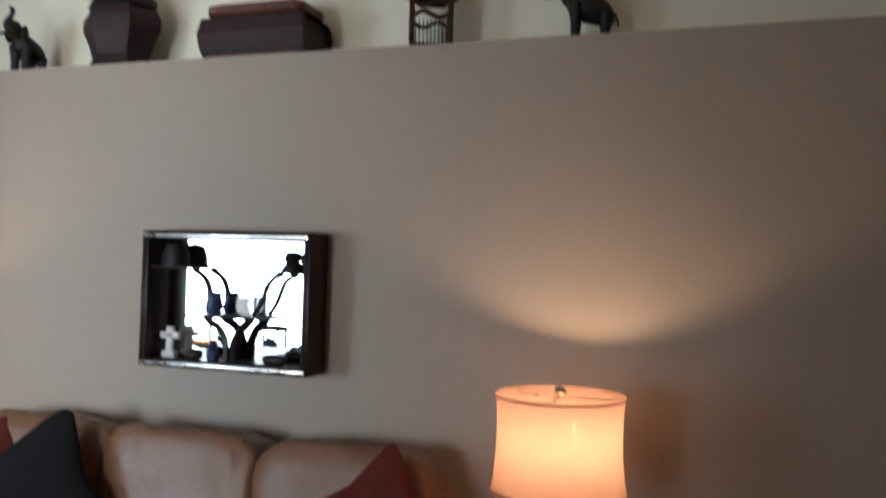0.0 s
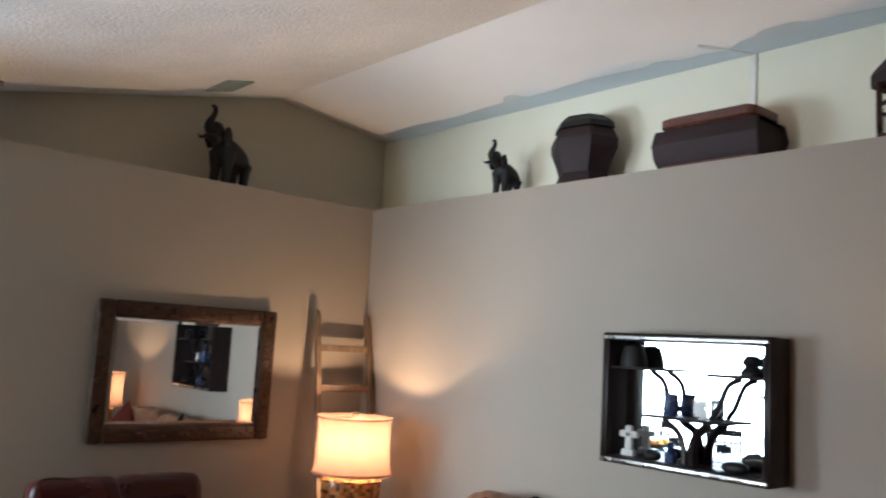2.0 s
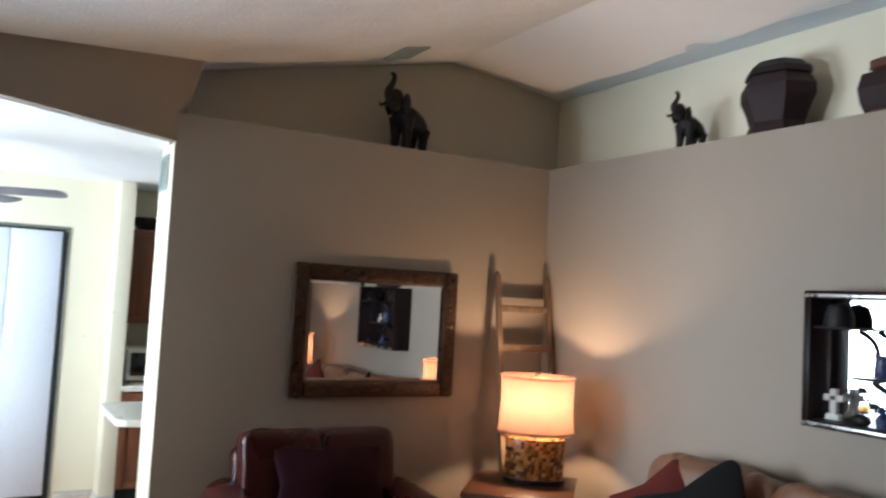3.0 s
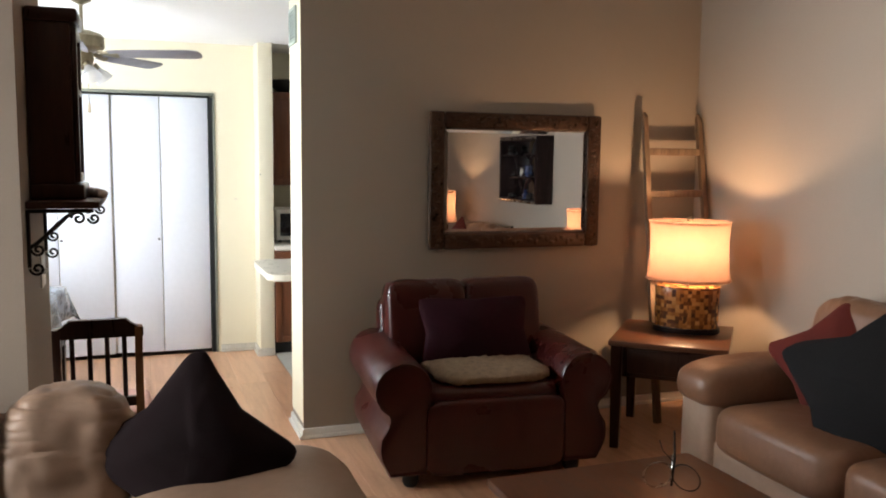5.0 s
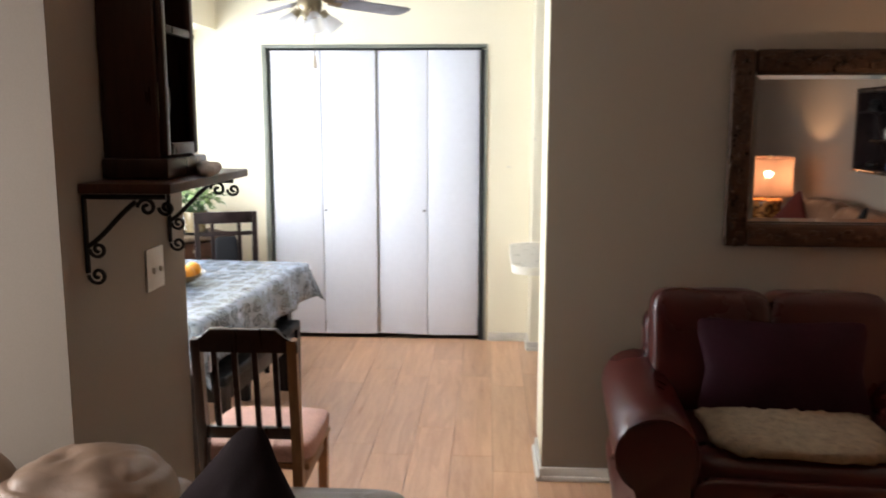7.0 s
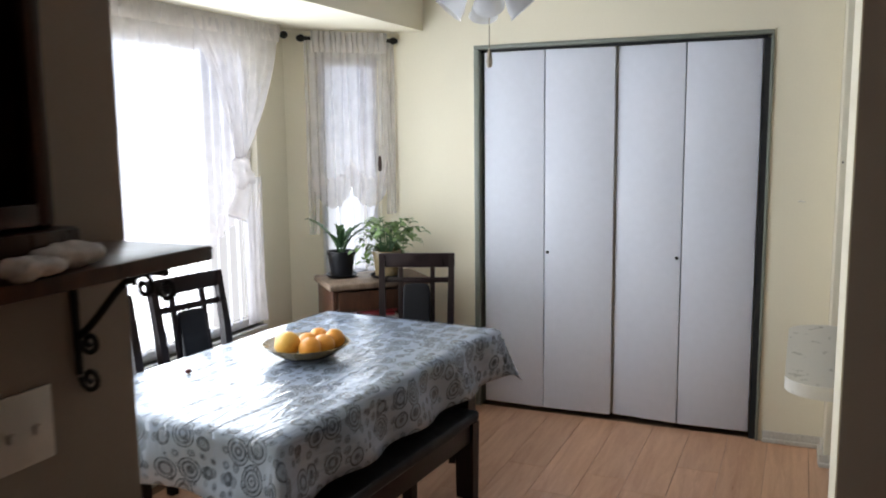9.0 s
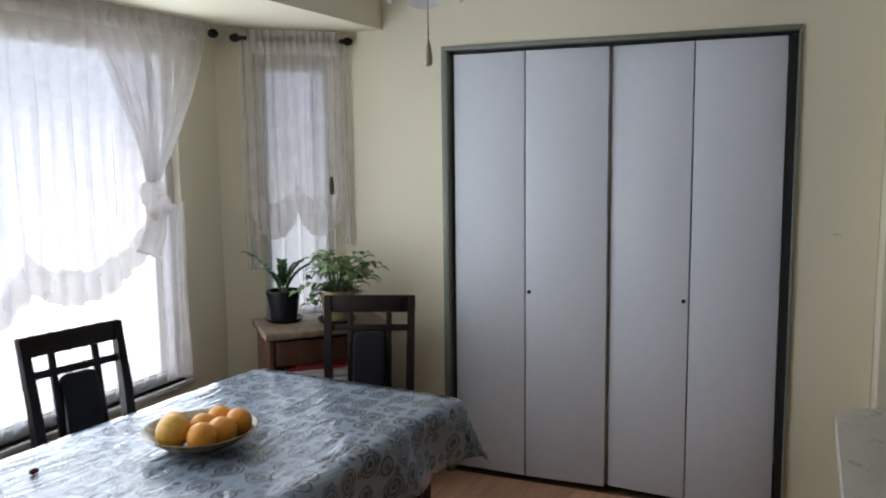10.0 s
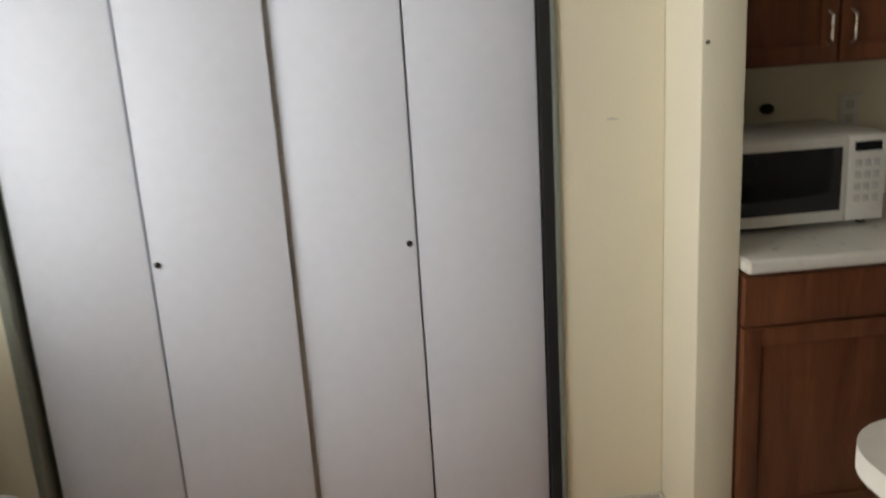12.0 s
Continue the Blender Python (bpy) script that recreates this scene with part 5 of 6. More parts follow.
def tablecloth():
    bm = bmesh.new()
    uv = bm.loops.layers.uv.new("UVMap")
    a, b, drop, nx, ny = TL + 0.006, TW + 0.006, 0.21, 56, 40
    A, Bq = a + drop, b + drop
    grid, flat = [], {}
    for i in range(nx + 1):
        col = []
        for j in range(ny + 1):
            s, t = -A + 2 * A * i / nx, -Bq + 2 * Bq * j / ny
            dx, dy = max(0, abs(s) - a), max(0, abs(t) - b)
            over = math.hypot(dx, dy)
            x, y, z = max(-a, min(a, s)), max(-b, min(b, t)), 0.741
            z += 0.0025 * noise.noise(Vector((s * 6, t * 6, 0)))
            if over > 0:
                flare = 0.02 + 0.10 * over
                corner = min(dx, dy) / max(1e-6, over)
                wave = 0.018 * math.sin(s * 17 + t * 13) * min(1, over / 0.1)
                ux, uy = dx / over * math.copysign(1, s), dy / over * math.copysign(1, t)
                out = 0.012 + (flare * 0.3 + wave + corner * 0.55 * over)
                x, y = x + ux * out, y + uy * out
                z -= over * (1 - 0.22 * corner)
            v = bm.verts.new((x, y, z))
            flat[v] = (s, t)
            col.append(v)
        grid.append(col)
    for i in range(nx):
        for j in range(ny):
            f = bm.faces.new((grid[i][j], grid[i + 1][j], grid[i + 1][j + 1], grid[i][j + 1]))
            for lp in f.loops:
                lp[uv].uv = flat[lp.vert]
    bm.transform(TABLE)
    ob = part("tablecloth", bm, CLOTH, sharp=180)
    so = ob.modifiers.new("thickness", "SOLIDIFY")
    so.thickness, so.offset = 0.0015, 1
    return tagged(ob, "printed blue-grey medallion tablecloth under clear plastic", "tablecloth")


tablecloth()
bm = bmesh.new()
for k, (dx, drop) in enumerate(((0.0, 0.115), (0.012, 0.13), (0.026, 0.105))):
    tube([TABLE @ Vector((-TL - 0.012, TW - 0.03 - dx, 0.735)), TABLE @ Vector((-TL - 0.024, TW - 0.025 - 1.2 * dx, 0.735 - 0.5 * drop)), TABLE @ Vector((-TL - 0.04, TW - 0.03 - 1.8 * dx, 0.735 - drop))], 0.0016, 5, bm)
tagged(part("tie_string", bm, IVORY), "loose white tie strings at the tablecloth corner", "string")
BX, BY = -5.535, 0.255
fb = thing("fruit_bowl", "shallow olive ceramic fruit bowl on the table", "bowl", Matrix.Translation((BX, BY, 0.744)))
part("dish", lathe([(0, 0.004), (0.06, 0.004), (0.065, 0.0), (0.075, 0.0), (0.12, 0.02), (0.165, 0.052), (0.168, 0.056), (0.162, 0.056), (0.115, 0.027), (0.06, 0.012), (0, 0.012)], 44), CERAMIC, fb)


def fruit(x, y, z, r, mtl, label, sq=0.94, turn=0):
    own = ball((0, 0, 0), r, None, None, (1, 1, sq), 3)
    for v in own.verts:
        k = math.hypot(v.co.x, v.co.y) / r
        if v.co.z > 0 and k < 0.25:
            v.co.z -= 0.10 * r * (1 - k / 0.25)
    own.transform(Matrix.Translation((BX + x, BY + y, 0.744 + z)) @ Matrix.Rotation(turn, 4, "X") @ Matrix.Rotation(turn * 0.7, 4, "Y"))
    tagged(part("orange", own, mtl, sharp=80), label, "fruit", "fruit in the bowl")


for x, y, z, r, k in ((0.075, -0.035, 0.062, 0.048, 1), (0.062, 0.055, 0.053, 0.043, 0), (-0.005, 0.075, 0.053, 0.043, 0), (-0.025, -0.01, 0.050, 0.039, 0), (-0.085, 0.005, 0.056, 0.040, 0), (-0.07, 0.085, 0.062, 0.040, 0), (0.015, -0.085, 0.057, 0.040, 0)):
    fruit(x, y, z, r, PEARY if k else ORANGE, "large yellow citrus fruit in the bowl" if k else "ripe orange in the bowl", 1.06 if k else 0.94, 0.5 * math.sin(90 * x + 50 * y))
tagged(part("red_bead", ball((-5.19, -0.022, 0.751), 0.010, None, None, (1.5, 1, 0.8), 2), REDCLOTH), "tiny reddish bead lying on the tablecloth", "bead")


def dining_chair(m, label):
    ob = thing("dining_chair", label, "dining chair", m, "chairs round the table")
    # faces -y
    for s in (-1, 1):
        part("back_post", tube([(s * 0.172, 0.19, 0.0), (s * 0.175, 0.17, 0.45), (s * 0.18, 0.20, 0.72), (s * 0.184, 0.245, 0.962)], [0.026, 0.028, 0.026, 0.022], 4, flat=0.9), ESPRESSO, ob, sharp=20)
        part("front_leg", tube([(s * 0.205, -0.20, 0.43), (s * 0.20, -0.20, 0.0)], [0.03, 0.022], 4), ESPRESSO, ob, sharp=20)
        part("side_rail", box(s * 0.20 - 0.012, -0.19, 0.37, s * 0.20 + 0.012, 0.17, 0.43, 0.003), ESPRESSO, ob)
    tilt = Matrix.Translation((0, 0.175, 0.45)) @ Matrix.Rotation(radians(-8.0), 4, "X")
    part("top_rail", box(-0.200, -0.012, 0.445, 0.200, 0.016, 0.52, 0.006, m=tilt), ESPRESSO, ob)
    part("mid_rail", box(-0.17, -0.008, 0.365, 0.17, 0.010, 0.393, 0.003, m=tilt), ESPRESSO, ob)
    part("low_rail", box(-0.17, -0.008, 0.08, 0.17, 0.010, 0.115, 0.003, m=tilt), ESPRESSO, ob)
    for s in (-1, 1):
        part("slat", box(s * 0.084 - 0.012, -0.007, 0.116, s * 0.084 + 0.012, 0.009, 0.445, 0.002, m=tilt), ESPRESSO, ob)
    part("back_pad", cushion(0, -0.006, 0.24, 0.142, 0.035, 0.245, 0.3, 0.25, m=tilt), POT, ob, "black leather back pad")
    part("seat_frame", box(-0.215, -0.215, 0.38, 0.215, 0.16, 0.44, 0.006), ESPRESSO, ob)
    part("seat", cushion(0, -0.03, 0.455, 0.43, 0.40, 0.06, 0.4, 0.3), POT, ob, "black leather seat")
    return ob


# window-side pair, end chair
dc = dining_chair(Matrix.Translation((-5.785, -0.335, 0)) @ Matrix.Rotation(radians(169), 4, "Z"), "espresso dining chair with black pad on the window side")
copy_thing(dc, Matrix.Translation((-5.125, -0.27, 0)) @ Matrix.Rotation(radians(166), 4, "Z"))
c3 = copy_thing(dc, Matrix.Translation((-6.575, 0.21, 0)) @ Matrix.Rotation(radians(110), 4, "Z"))
c3["label"] = "espresso dining chair with black pad at the table end"

sc = thing("slatted_chair", "reddish wooden slat-back chair with pink cushion", "dining chair", Matrix.Translation((-4.22, 1.08, 0)) @ Matrix.Rotation(radians(-90), 4, "Z") @ Matrix.Diagonal((0.92, 1, 1, 1)))
for s in (-1, 1):
    part("back_post", tube([(s * 0.165, 0.17, 0.0), (s * 0.165, 0.17, 0.45), (s * 0.165, 0.215, 0.885)], [0.024, 0.025, 0.022], 4), PINEWOOD if s < 0 else DARKWOOD, sc, sharp=20)
    part("front_leg", tube([(s * 0.175, -0.18, 0.43), (s * 0.17, -0.18, 0.0)], [0.026, 0.02], 4), PINEWOOD, sc, sharp=20)
    part("side_rail", box(s * 0.17 - 0.01, -0.17, 0.37, s * 0.17 + 0.01, 0.16, 0.43, 0.003), PINEWOOD, sc)
tilt = Matrix.Translation((0, 0.172, 0.45)) @ Matrix.Rotation(radians(-6), 4, "X")
part("crest_rail", prism([(-0.185, 0.395), (0.185, 0.395), (0.185, 0.43), (0.14, 0.445), (0.115, 0.472), (-0.115, 0.472), (-0.14, 0.445), (-0.185, 0.43)], -0.011, 0.011, m=tilt @ Matrix.Rotation(radians(90), 4, "X"), bevel=0.003), DARKWOOD, sc)
part("low_rail", box(-0.15, -0.01, 0.10, 0.15, 0.01, 0.14, 0.004, m=tilt), DARKWOOD, sc)
for i in range(4):
    x = -0.105 + 0.07 * i
    part("slat", box(x - 0.010, -0.006, 0.141, x + 0.010, 0.006, 0.395, 0.003, m=tilt), DARKWOOD, sc)
part("seat", box(-0.20, -0.20, 0.43, 0.20, 0.155, 0.452, 0.006), PINEWOOD, sc)
tagged(part("seat_cushion", cushion(0, 0, 0, 0.39, 0.38, 0.075, 0.4, 0.3, crease=0.006, m=Matrix.Translation((-4.235, 1.08, 0.489)) @ Matrix.Rotation(radians(-90), 4, "Z")), PINK), "faded pink seat cushion on the slatted chair", "cushion")

bn = thing("dining_bench", "dark wooden bench with black seat beside the table", "bench", TABLE @ Matrix.Translation((0.07, 0.33, 0)))
part("seat", box(-0.53, -0.175, 0.425, 0.53, 0.175, 0.468, 0.012, seg=3), POT, bn, "black leather bench seat")
for x in (-0.50, 0.50):
    for y in (-0.145, 0.145):
        part("leg", tube([(x, y, 0.424), (x, y, 0.0)], [0.04, 0.032], 4), ESPRESSO, bn, sharp=20)
for x0, y0, x1, y1 in ((-0.47, -0.16, 0.47, -0.14), (-0.47, 0.14, 0.47, 0.16), (-0.51, -0.12, -0.49, 0.12), (0.49, -0.12, 0.51, 0.12)):
    part("rail", box(x0, y0, 0.345, x1, y1, 0.424, 0.003), ESPRESSO, bn)

# corner cabinet and plants
CB = Matrix.Translation((-6.935, -0.212, 0)) @ Matrix.Rotation(radians(-45), 4, "Z")
cb = thing("corner_cabinet", "small dark wooden cabinet with one drawer and open shelf", "cabinet", CB)
# local: y along into the corner
CBW = 0.27
for x in (-CBW + 0.012, CBW - 0.012):
    part("side", box(x - 0.012, -0.17, 0.0, x + 0.012, 0.17, 0.765, 0.003), CABWOOD, cb)
for z in (0.06, 0.50):
    part("shelf", box(-CBW + 0.025, -0.165, z, CBW - 0.025, 0.165, z + 0.02), CABWOOD, cb)
part("back_panel", box(-CBW + 0.025, -0.17, 0.06, CBW - 0.025, -0.158, 0.765), CABWOOD, cb)
dw = part("drawer", box(-CBW + 0.03, 0.15, 0.645, CBW - 0.03, 0.176, 0.755, 0.006), CABWOOD, cb)
part("knob", ball((0, 0.186, 0.70), 0.012, None, None, (1, 1, 1), 2), BRASS, dw)
part("top", box(-CBW - 0.02, -0.185, 0.767, CBW + 0.02, 0.195, 0.80, 0.010, seg=3), GREYWOOD, cb, "worn pale-topped board")
heap = 0.5205
for w, mtl, h, turn in ((0.15, PAPER, 0.024, 2), (0.14, PAPER, 0.016, -3), (0.15, BLUEPAPER, 0.010, 4), (0.145, PAPER, 0.02, -1), (0.14, PAPER, 0.012, 3), (0.13, REDPAPER, 0.016, -4), (0.125, REDPAPER, 0.014, 5)):
    tagged(part("book", box(-w, -0.12, heap, w, 0.15, heap + h, 0.002, m=CB @ Matrix.Translation((0.04, 0, 0)) @ Matrix.Rotation(radians(turn), 4, "Z")), mtl), {"red_book_cover": "thin red book lying on the magazine stack", "blue_magazine_cover": "pale blue magazine in the cabinet stack"}.get(mtl.name, "thin grey-white magazine lying on the cabinet shelf"), "book", "books in the cabinet")
    heap += h + 0.0008
bag = thing("crumpled_bag", "crumpled white shopping bag with red print behind the chair", "bag", Matrix.Translation((-7.13, 0.13, 0)))
bm = cushion(0, 0, 0.16, 0.20, 0.26, 0.33, 0.7, 0.6, crease=0.05, freq=9, nu=48, nv=30)
low = min(v.co.z for v in bm.verts)
for v in bm.verts:
    v.co.z -= low
part("body", bm, PAPER, bag, sharp=60)
part("print_patch", cushion(0.06, -0.05, 0.285, 0.10, 0.10, 0.08, 0.8, 0.8, crease=0.03, freq=20), REDPAPER, bag, "faded red printed patch")
part("handle", tube(bez((0.0, 0.04, 0.30), (0.02, 0.06, 0.40), (0.02, 0.12, 0.40), (0.0, 0.12, 0.26)), 0.006, 6), PAPER, bag)


def leaf_blade(bm, base, way, up, length, width, curl=0.2):
    """One pointed leaf with a fold along its middle."""
    side = way.cross(up).normalized()
    rows = []
    for k in range(5):
        s = k / 4
        w = width * math.sin(math.pi * (0.12 + 0.88 * s) ** 0.8) * (1 - 0.15 * s) * 0.5
        c = base + way * length * s + up * length * (0.12 * math.sin(math.pi * s) - curl * s * s)
        rows.append((bm.verts.new(c - side * w + up * w * 0.25), bm.verts.new(c), bm.verts.new(c + side * w + up * w * 0.25)))
    for a, b in zip(rows, rows[1:]):
        bm.faces.new((a[0], a[1], b[1], b[0])), bm.faces.new((a[1], a[2], b[2], b[1]))


def potted(m, label, kind):
    ob = thing("potted_plant", label, "plant", m)
    part("saucer", lathe([(0, 0.0), (0.085, 0.0), (0.105, 0.018), (0.10, 0.02), (0.08, 0.006), (0, 0.006)], 28), POT, ob)
    part("pot", lathe([(0, 0.007), (0.07, 0.007), (0.088, 0.145), (0.094, 0.145), (0.094, 0.168), (0.086, 0.168), (0.084, 0.14), (0, 0.14)], 28), POT if kind == 0 else CERAMIC, ob)
    part("soil", lathe([(0, 0.152), (0.05, 0.151), (0.0845, 0.146)], 20), SOIL, ob)
    r = random.Random(11 + kind)
    stems, leaves = bmesh.new(), bmesh.new()
    if kind == 0:
        for an, lean, hgt in ((5.6, 1.0, 0.21), (2.3, 0.75, 0.19), (3.4, 0.5, 0.15), (1.3, 0.2, 0.14), (4.6, 0.3, 0.16), (0.4, 0.7, 0.13), (2.7, 0.95, 0.16)):
            d = Vector((math.cos(an), math.sin(an), 0))
            pts = bez(Vector((0.015 * d.x, 0.015 * d.y, 0.15)), d * lean * hgt * 0.2 + Vector((0, 0, 0.15 + hgt * 0.5)), d * lean * hgt * 0.6 + Vector((0, 0, 0.15 + hgt * 0.9)), d * lean * hgt + Vector((0, 0, 0.15 + hgt)), 9)
            tube(pts, [0.007] * 9 + [0.003], 6, stems)
            for q in range(2, 10):
                for sd in (-1, 1):
                    t = (pts[q] - pts[q - 1]).normalized()
                    s = t.cross(Vector((0, 0, 1))).normalized()
                    w = (t * 0.75 + s * sd * 0.7 + Vector((0, 0, 0.15 * r.random()))).normalized()
                    leaf_blade(leaves, pts[q], w, w.cross(s).normalized() * (1 if w.cross(s).z > 0 else -1), 0.034 + 0.016 * r.random(), 0.022, 0.15)
    else:
        for k in range(34):
            an, reach, hgt = r.uniform(0, 6.28), r.uniform(0.06, 0.23), r.uniform(-0.13, 0.15)
            d = Vector((math.cos(an), math.sin(an), 0))
            pts = bez(Vector((0.03 * d.x, 0.03 * d.y, 0.15)), d * reach * 0.4 + Vector((0, 0, 0.24 + max(0, hgt))), d * reach * 0.9 + Vector((0, 0, 0.22 + hgt)), d * reach + Vector((0, 0, 0.17 + hgt)), 6)
            tube(pts, 0.0025, 5, stems)
            for q in range(2, 7):
                w = Vector((math.cos(an + r.uniform(-1.4, 1.4)), math.sin(an + r.uniform(-1.4, 1.4)), r.uniform(-0.5, 0.5))).normalized()
                u = Vector((0, 0, 1)) - w * w.z
                leaf_blade(leaves, pts[q], w, u.normalized(), r.uniform(0.045, 0.075), 0.052, 0.3)
    part("stems", stems, LEAF, ob)
    part("leaves", leaves, LEAF if kind == 0 else LEAF2, ob, "" if kind == 0 else "pale variegated trailing leaves", 60)
    return ob


potted(CB @ Matrix.Translation((0.155, -0.07, 0.801)) @ Matrix.Scale(0.86, 4), "dark-leaved cactus plant in a black plastic pot", 0)
potted(CB @ Matrix.Translation((-0.07, 0.05, 0.801)) @ Matrix.Scale(0.9, 4), "variegated trailing pothos plant on the corner cabinet", 1)

# ceiling fan
FX, FY = -5.60, 0.97
fan = thing("ceiling_fan", "brass and grey ceiling fan with frosted glass lights", "ceiling fan", Matrix.Translation((FX, FY, 0)))
part("canopy", lathe([(0, FLAT), (0.06, FLAT), (0.055, FLAT - 0.03), (0.018, FLAT - 0.05)], 28), BRASS, fan)
part("downrod", rod((0, 0, FLAT - 0.045), (0, 0, 2.25), 0.011), BRASS, fan)
part("motor", lathe([(0, 2.26), (0.05, 2.255), (0.105, 2.235), (0.118, 2.22), (0.118, 2.165), (0.105, 2.15), (0.06, 2.135), (0, 2.135)], 36), BRASS, fan, "ribbed brass motor housing")
bl = prism([(0.15, -0.045), (0.30, -0.058), (0.62, -0.062), (0.655, -0.045), (0.665, 0.0), (0.655, 0.045), (0.62, 0.062), (0.30, 0.058), (0.15, 0.045)], -0.003, 0.003, bevel=0.001)
bl.transform(Matrix.Rotation(radians(-13), 4, "X"))
blade = mesh_of("blade", bl, FANBLADE)
ir = tube([(0.07, 0, 0.02), (0.12, 0, 0.0), (0.20, 0, -0.002)], [0.016, 0.014, 0.03], 8, flat=0.25)
iron = mesh_of("blade_iron", ir, BRASS)
for k in range(5):
    m = Matrix.Translation((0, 0, 2.13)) @ Matrix.Rotation(radians(70 + 72 * k), 4, "Z")
    for nm, me in (("blade", blade), ("blade_iron", iron)):
        o = new(nm, me)
        o.parent, o.matrix_basis = fan, m
part("light_hub", lathe([(0.055, 2.135), (0.06, 2.10), (0.05, 2.06), (0.03, 2.04), (0, 2.035)], 24), BRASS, fan)
for k in range(4):
    an = radians(25 + 90 * k)
    m = Matrix.Translation((0.055 * math.cos(an), 0.055 * math.sin(an), 2.075)) @ Matrix.Rotation(an, 4, "Z") @ Matrix.Rotation(radians(140), 4, "Y")
    part("lamp_holder", lathe([(0, 0), (0.02, 0.002), (0.022, 0.04), (0, 0.042)], 16, m=m), BRASS, fan)
    part("glass_shade", lathe([(0.022, 0.035), (0.030, 0.055), (0.041, 0.078), (0.045, 0.10), (0.052, 0.108)], 24, m=m), FROST, fan, "frosted tulip glass shade")
pc = thing("pull_chain", "thin pull chain with wooden drop under the fan", "pull chain", Matrix.Translation((FX + 0.05, FY + 0.03, 0)))
part("chain", rod((0, 0, 2.04), (0, 0, 1.862), 0.0016, seg=6), BRASS, pc)
part("drop", lathe([(0, 1.80), (0.009, 1.805), (0.0105, 1.82), (0.006, 1.85), (0.002, 1.863), (0, 1.863)], 14), IVORY, pc)

# ---- kitchen ----


def cabinet(name, x0, x1, y0, y1, z0, z1, label, doors, drawer=0.0):
    """Wall or base unit whose front lies at x1."""
    ob = thing(name, label, "cabinet")
    part("body", box(x0, y0, z0, x1 - 0.02, y1, z1, 0.002), CHERRY, ob)
    w = (y1 - y0) / doors
    top = z1 - drawer
    for i in range(doors):
        a, b = y0 + w * i + 0.004, y0 + w * (i + 1) - 0.004
        dr = part("door", box(x1 - 0.019, a, z0 + 0.005, x1, b, top - 0.004, 0.004), CHERRY, ob)
        fr = bmesh.new()
        for y_0, y_1, z_0, z_1 in ((a, a + 0.05, z0 + 0.005, top - 0.004), (b - 0.05, b, z0 + 0.005, top - 0.004), (a + 0.05, b - 0.05, z0 + 0.005, z0 + 0.055), (a + 0.05, b - 0.05, top - 0.055, top - 0.004)):
            box(x1 + 0.001, y_0, z_0, x1 + 0.009, y_1, z_1, 0.003, bm=fr)
        part("door_frame", fr, CHERRY, dr)
        hy = b - 0.03 if i % 2 == 0 else a + 0.03
        hz = z0 + 0.10 if z0 > 1 else top - 0.12
        part("handle", tube([(x1 + 0.009, hy, hz - 0.045), (x1 + 0.03, hy, hz - 0.035), (x1 + 0.03, hy, hz + 0.035), (x1 + 0.009, hy, hz + 0.045)], 0.004, 8), CHROME, dr, "brushed nickel handle")
        if drawer:
            part("drawer", box(x1 - 0.019, a, top + 0.002, x1 + 0.004, b, z1 - 0.01, 0.005), CHERRY, ob)
    return ob


XK = XC - 0.34
for k in range(3):
    cabinet("base_cabinet", XK, -7.05, 2.24 + 0.60 * k, 2.24 + 0.60 * (k + 1) - 0.003, 0.10, 0.836, "cherry-stained base cabinet under a pale counter", 1 if k else 1, 0.15)
    cabinet("wall_cabinet", XK, -7.33, 2.24 + 0.78 * k, 2.24 + 0.78 * (k + 1) - 0.003, 1.345, 2.10, "cherry-stained wall cabinet with nickel handles", 2)
tagged(part("kitchen_counter", box(XK, 2.239, 0.840, -7.02, 4.69, 0.880, 0.012, seg=3), COUNTER), "pale laminate kitchen counter", "counter")
tagged(part("counter_plinth", box(XK, 2.241, 0.009, -7.10, 3.9, 0.098), BLACK), "dark recessed cabinet plinth", "plinth")
mw = thing("microwave", "white microwave oven with dark glass door", "microwave", Matrix.Translation((-7.26, 2.52, 0.881)))
# front at local x = 0, width along y
part("body", box(-0.36, -0.235, 0.018, -0.012, 0.235, 0.272, 0.012, seg=3), PLASTIC, mw)
dr = part("door", box(-0.012, -0.233, 0.02, 0.006, 0.115, 0.268, 0.006), PLASTIC, mw)
part("window", box(0.0065, -0.205, 0.055, 0.0085, 0.098, 0.238, 0.0008), DARKGLASS, dr, "dark glass window")
cp = part("control_panel", box(-0.012, 0.118, 0.02, 0.005, 0.233, 0.268, 0.005), PLASTIC, mw)
part("display", box(0.0055, 0.135, 0.222, 0.0075, 0.215, 0.248), DARKGLASS, cp)
for i in range(4):
    for j in range(3):
        part("key", box(0.0055, 0.138 + 0.027 * j, 0.075 + 0.034 * i, 0.0075, 0.158 + 0.027 * j, 0.095 + 0.034 * i, 0.001), STONE, cp)
for x in (-0.33, -0.05):
    for y in (-0.2, 0.2):
        part("foot", rod((x, y, 0), (x, y, 0.0175), 0.014), BLACK, mw)
ol = thing("wall_outlet", "white wall outlet above the counter", "outlet", Matrix.Translation((XK + 0.001, 2.87, 1.165)))
part("plate", box(0, -0.036, -0.058, 0.006, 0.036, 0.058, 0.002), PLASTIC, ol)
for z in (-0.022, 0.022):
    part("socket", box(0.0065, -0.014, z - 0.013, 0.008, 0.014, z + 0.013), STONE, ol)
tagged(part("dark_plug", ball((XK + 0.03, 2.575, 1.195), 0.022, None, None, (1.2, 1, 0.8), 2), BLACK), "small dark knob-like plug on the kitchen wall", "plug")
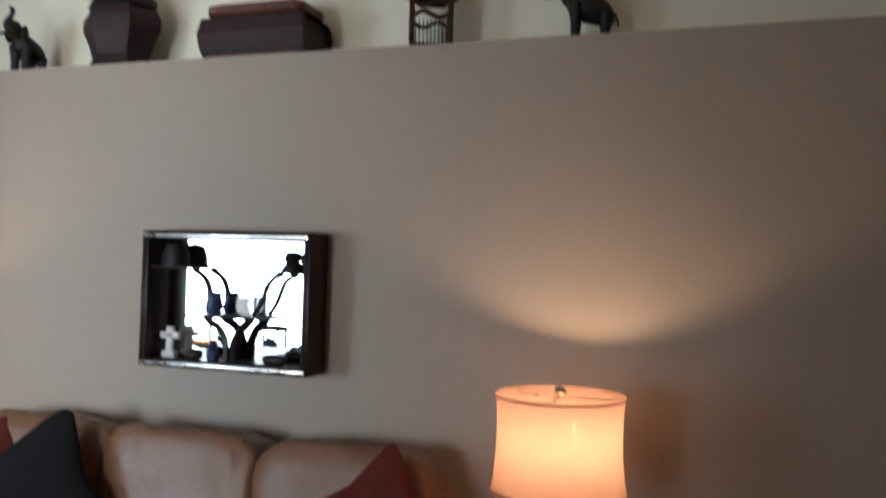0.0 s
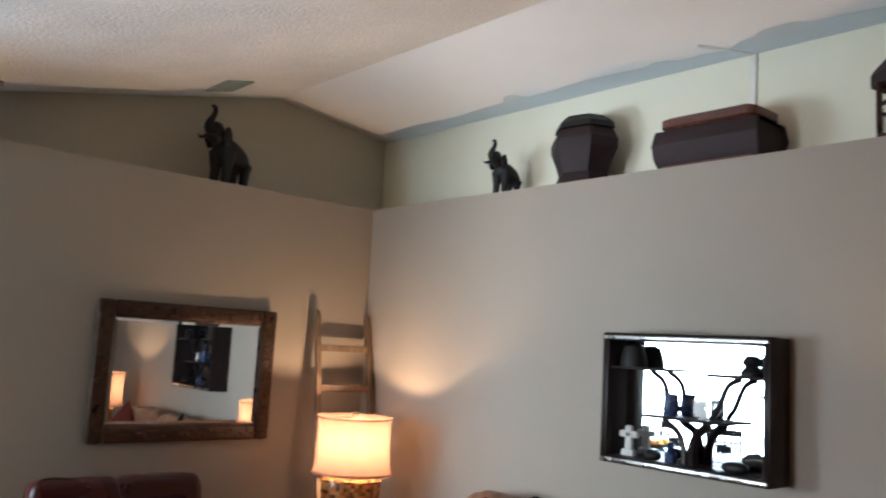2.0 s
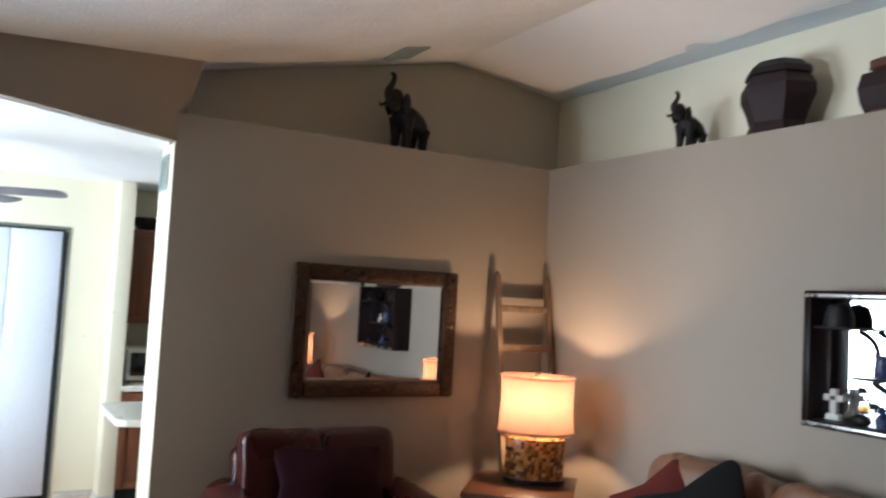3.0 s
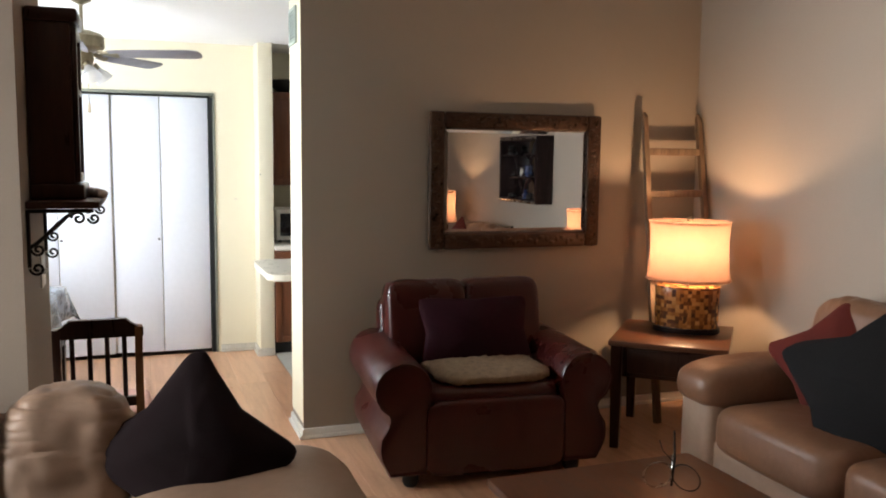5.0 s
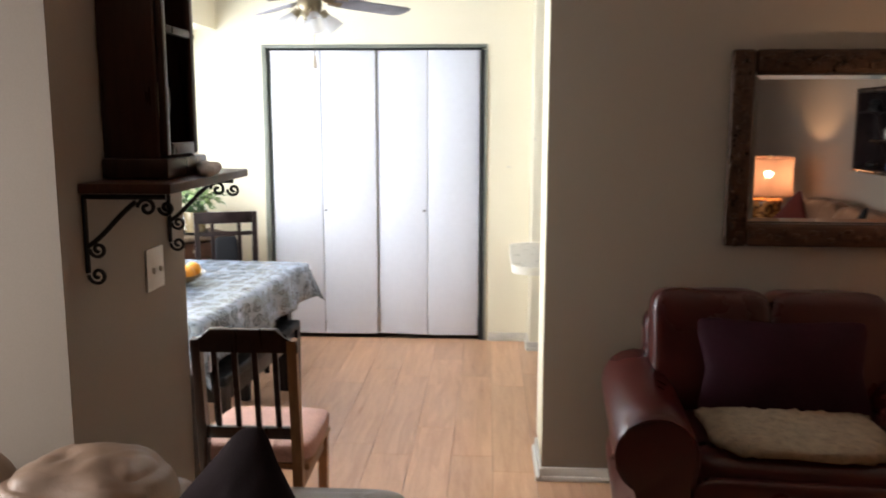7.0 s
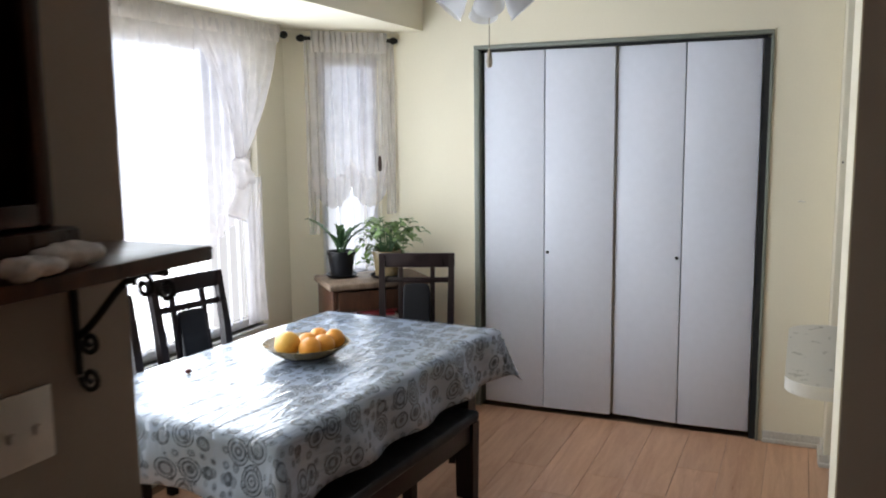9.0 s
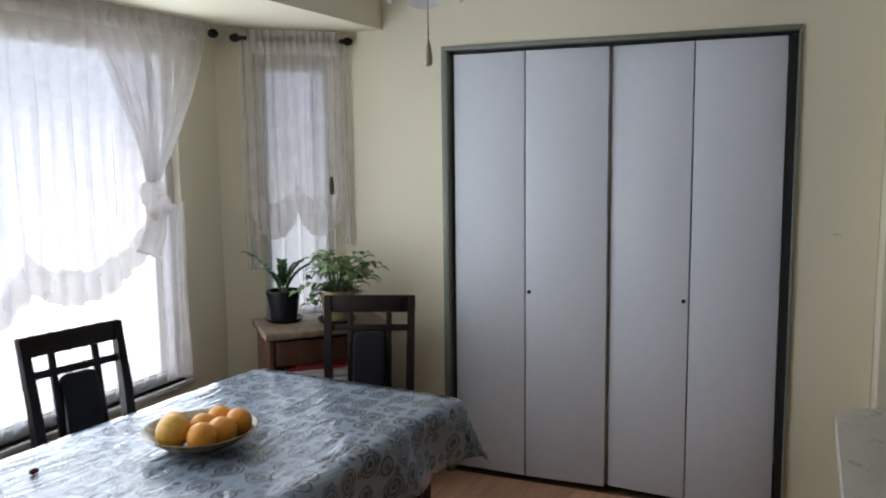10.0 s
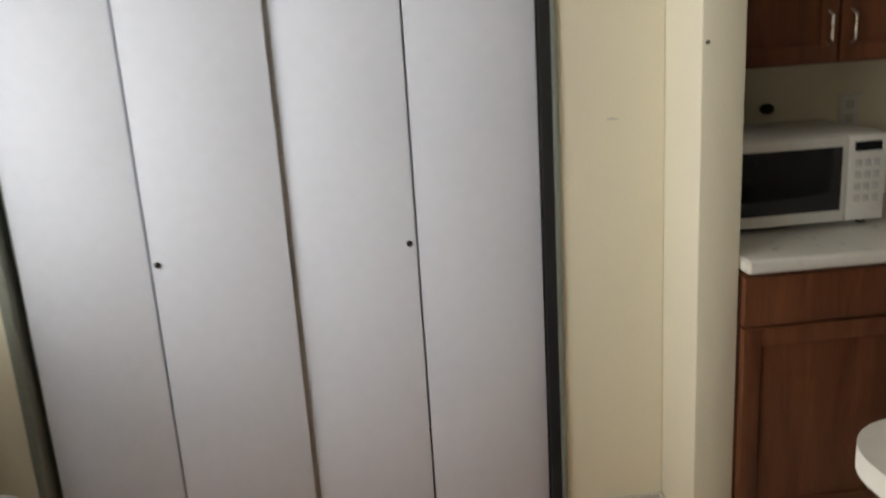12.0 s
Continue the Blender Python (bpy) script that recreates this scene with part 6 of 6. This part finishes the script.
tagged(part("dark_bowl", lathe([(0, 0), (0.07, 0), (0.13, 0.05), (0.145, 0.10), (0.135, 0.10), (0.115, 0.055), (0, 0.015)], 28, m=Matrix.Translation((-7.48, 2.42, 2.101))), BRONZE), "dark bowl standing on the wall cabinet", "bowl")
pts = [(XU, 2.14)] + [(-5.45 + 0.10 * math.cos(radians(18 - 9 * k)), 2.05 + 0.10 * math.sin(radians(18 - 9 * k))) for k in range(2, 13)]
pts += [(-6.04 + 0.12 * math.cos(radians(-90 - 9 * k)), 2.07 + 0.12 * math.sin(radians(-90 - 9 * k))) for k in range(11)] + [(-6.16, 2.56), (XU, 2.56)]
pn = thing("peninsula_counter", "pale rounded peninsula counter beside the wall end", "counter")
part("top", prism(pts, 0.842, 0.880, bevel=0.005), COUNTER, pn)
part("support_panel", box(-5.46, 2.16, 0.009, -5.345, 2.54, 0.841, 0.004), CHERRY, pn)

# ---- floors, laid piece by piece ----
floor = tagged(part("floor", box(XC - 0.7, YS, -0.012, EAST, YN, -0.008), SUB), "honey oak laminate plank floor", "", "", "structure")
W, LEN = 0.192, 1.21


def plank_mesh(length):
    return mesh_of("plank", box(0.0006, 0.0006, -0.008, length - 0.0006, W - 0.0006, 0, 0.0012, seg=1), OAK)


full = plank_mesh(LEN)
rng = random.Random(3)
y = YS + 0.002
while y < YN - 0.02:
    # each course runs from its west wall to the east wall
    start = XC - 0.02 if YB < y + W / 2 < 2.2 else (STUBE if y < 0 else XW) - 0.02
    x = start
    first = LEN * (0.35 + 0.6 * rng.random())
    while x < EAST:
        length = min(first if x == start else LEN, EAST - x)
        ob = new("plank", full if length == LEN else plank_mesh(length))
        ob.parent = floor
        ob.location = (x, y, 0)
        x += length
    y += W
tiles = tagged(part("floor_kitchen", box(XC - 0.34, 2.236, -0.008, XU, 4.7, 0.0), GROUT), "pale tiled kitchen floor", "", "", "structure")
tile = mesh_of("tile", box(0.003, 0.003, 0, 0.302, 0.302, 0.008, 0.003, seg=1), TILE)
for i in range(7):
    for j in range(8):
        ob = new("tile", tile)
        ob.parent = tiles
        ob.location = (XU - 0.305 * (i + 1), 2.24 + 0.305 * j, 0)
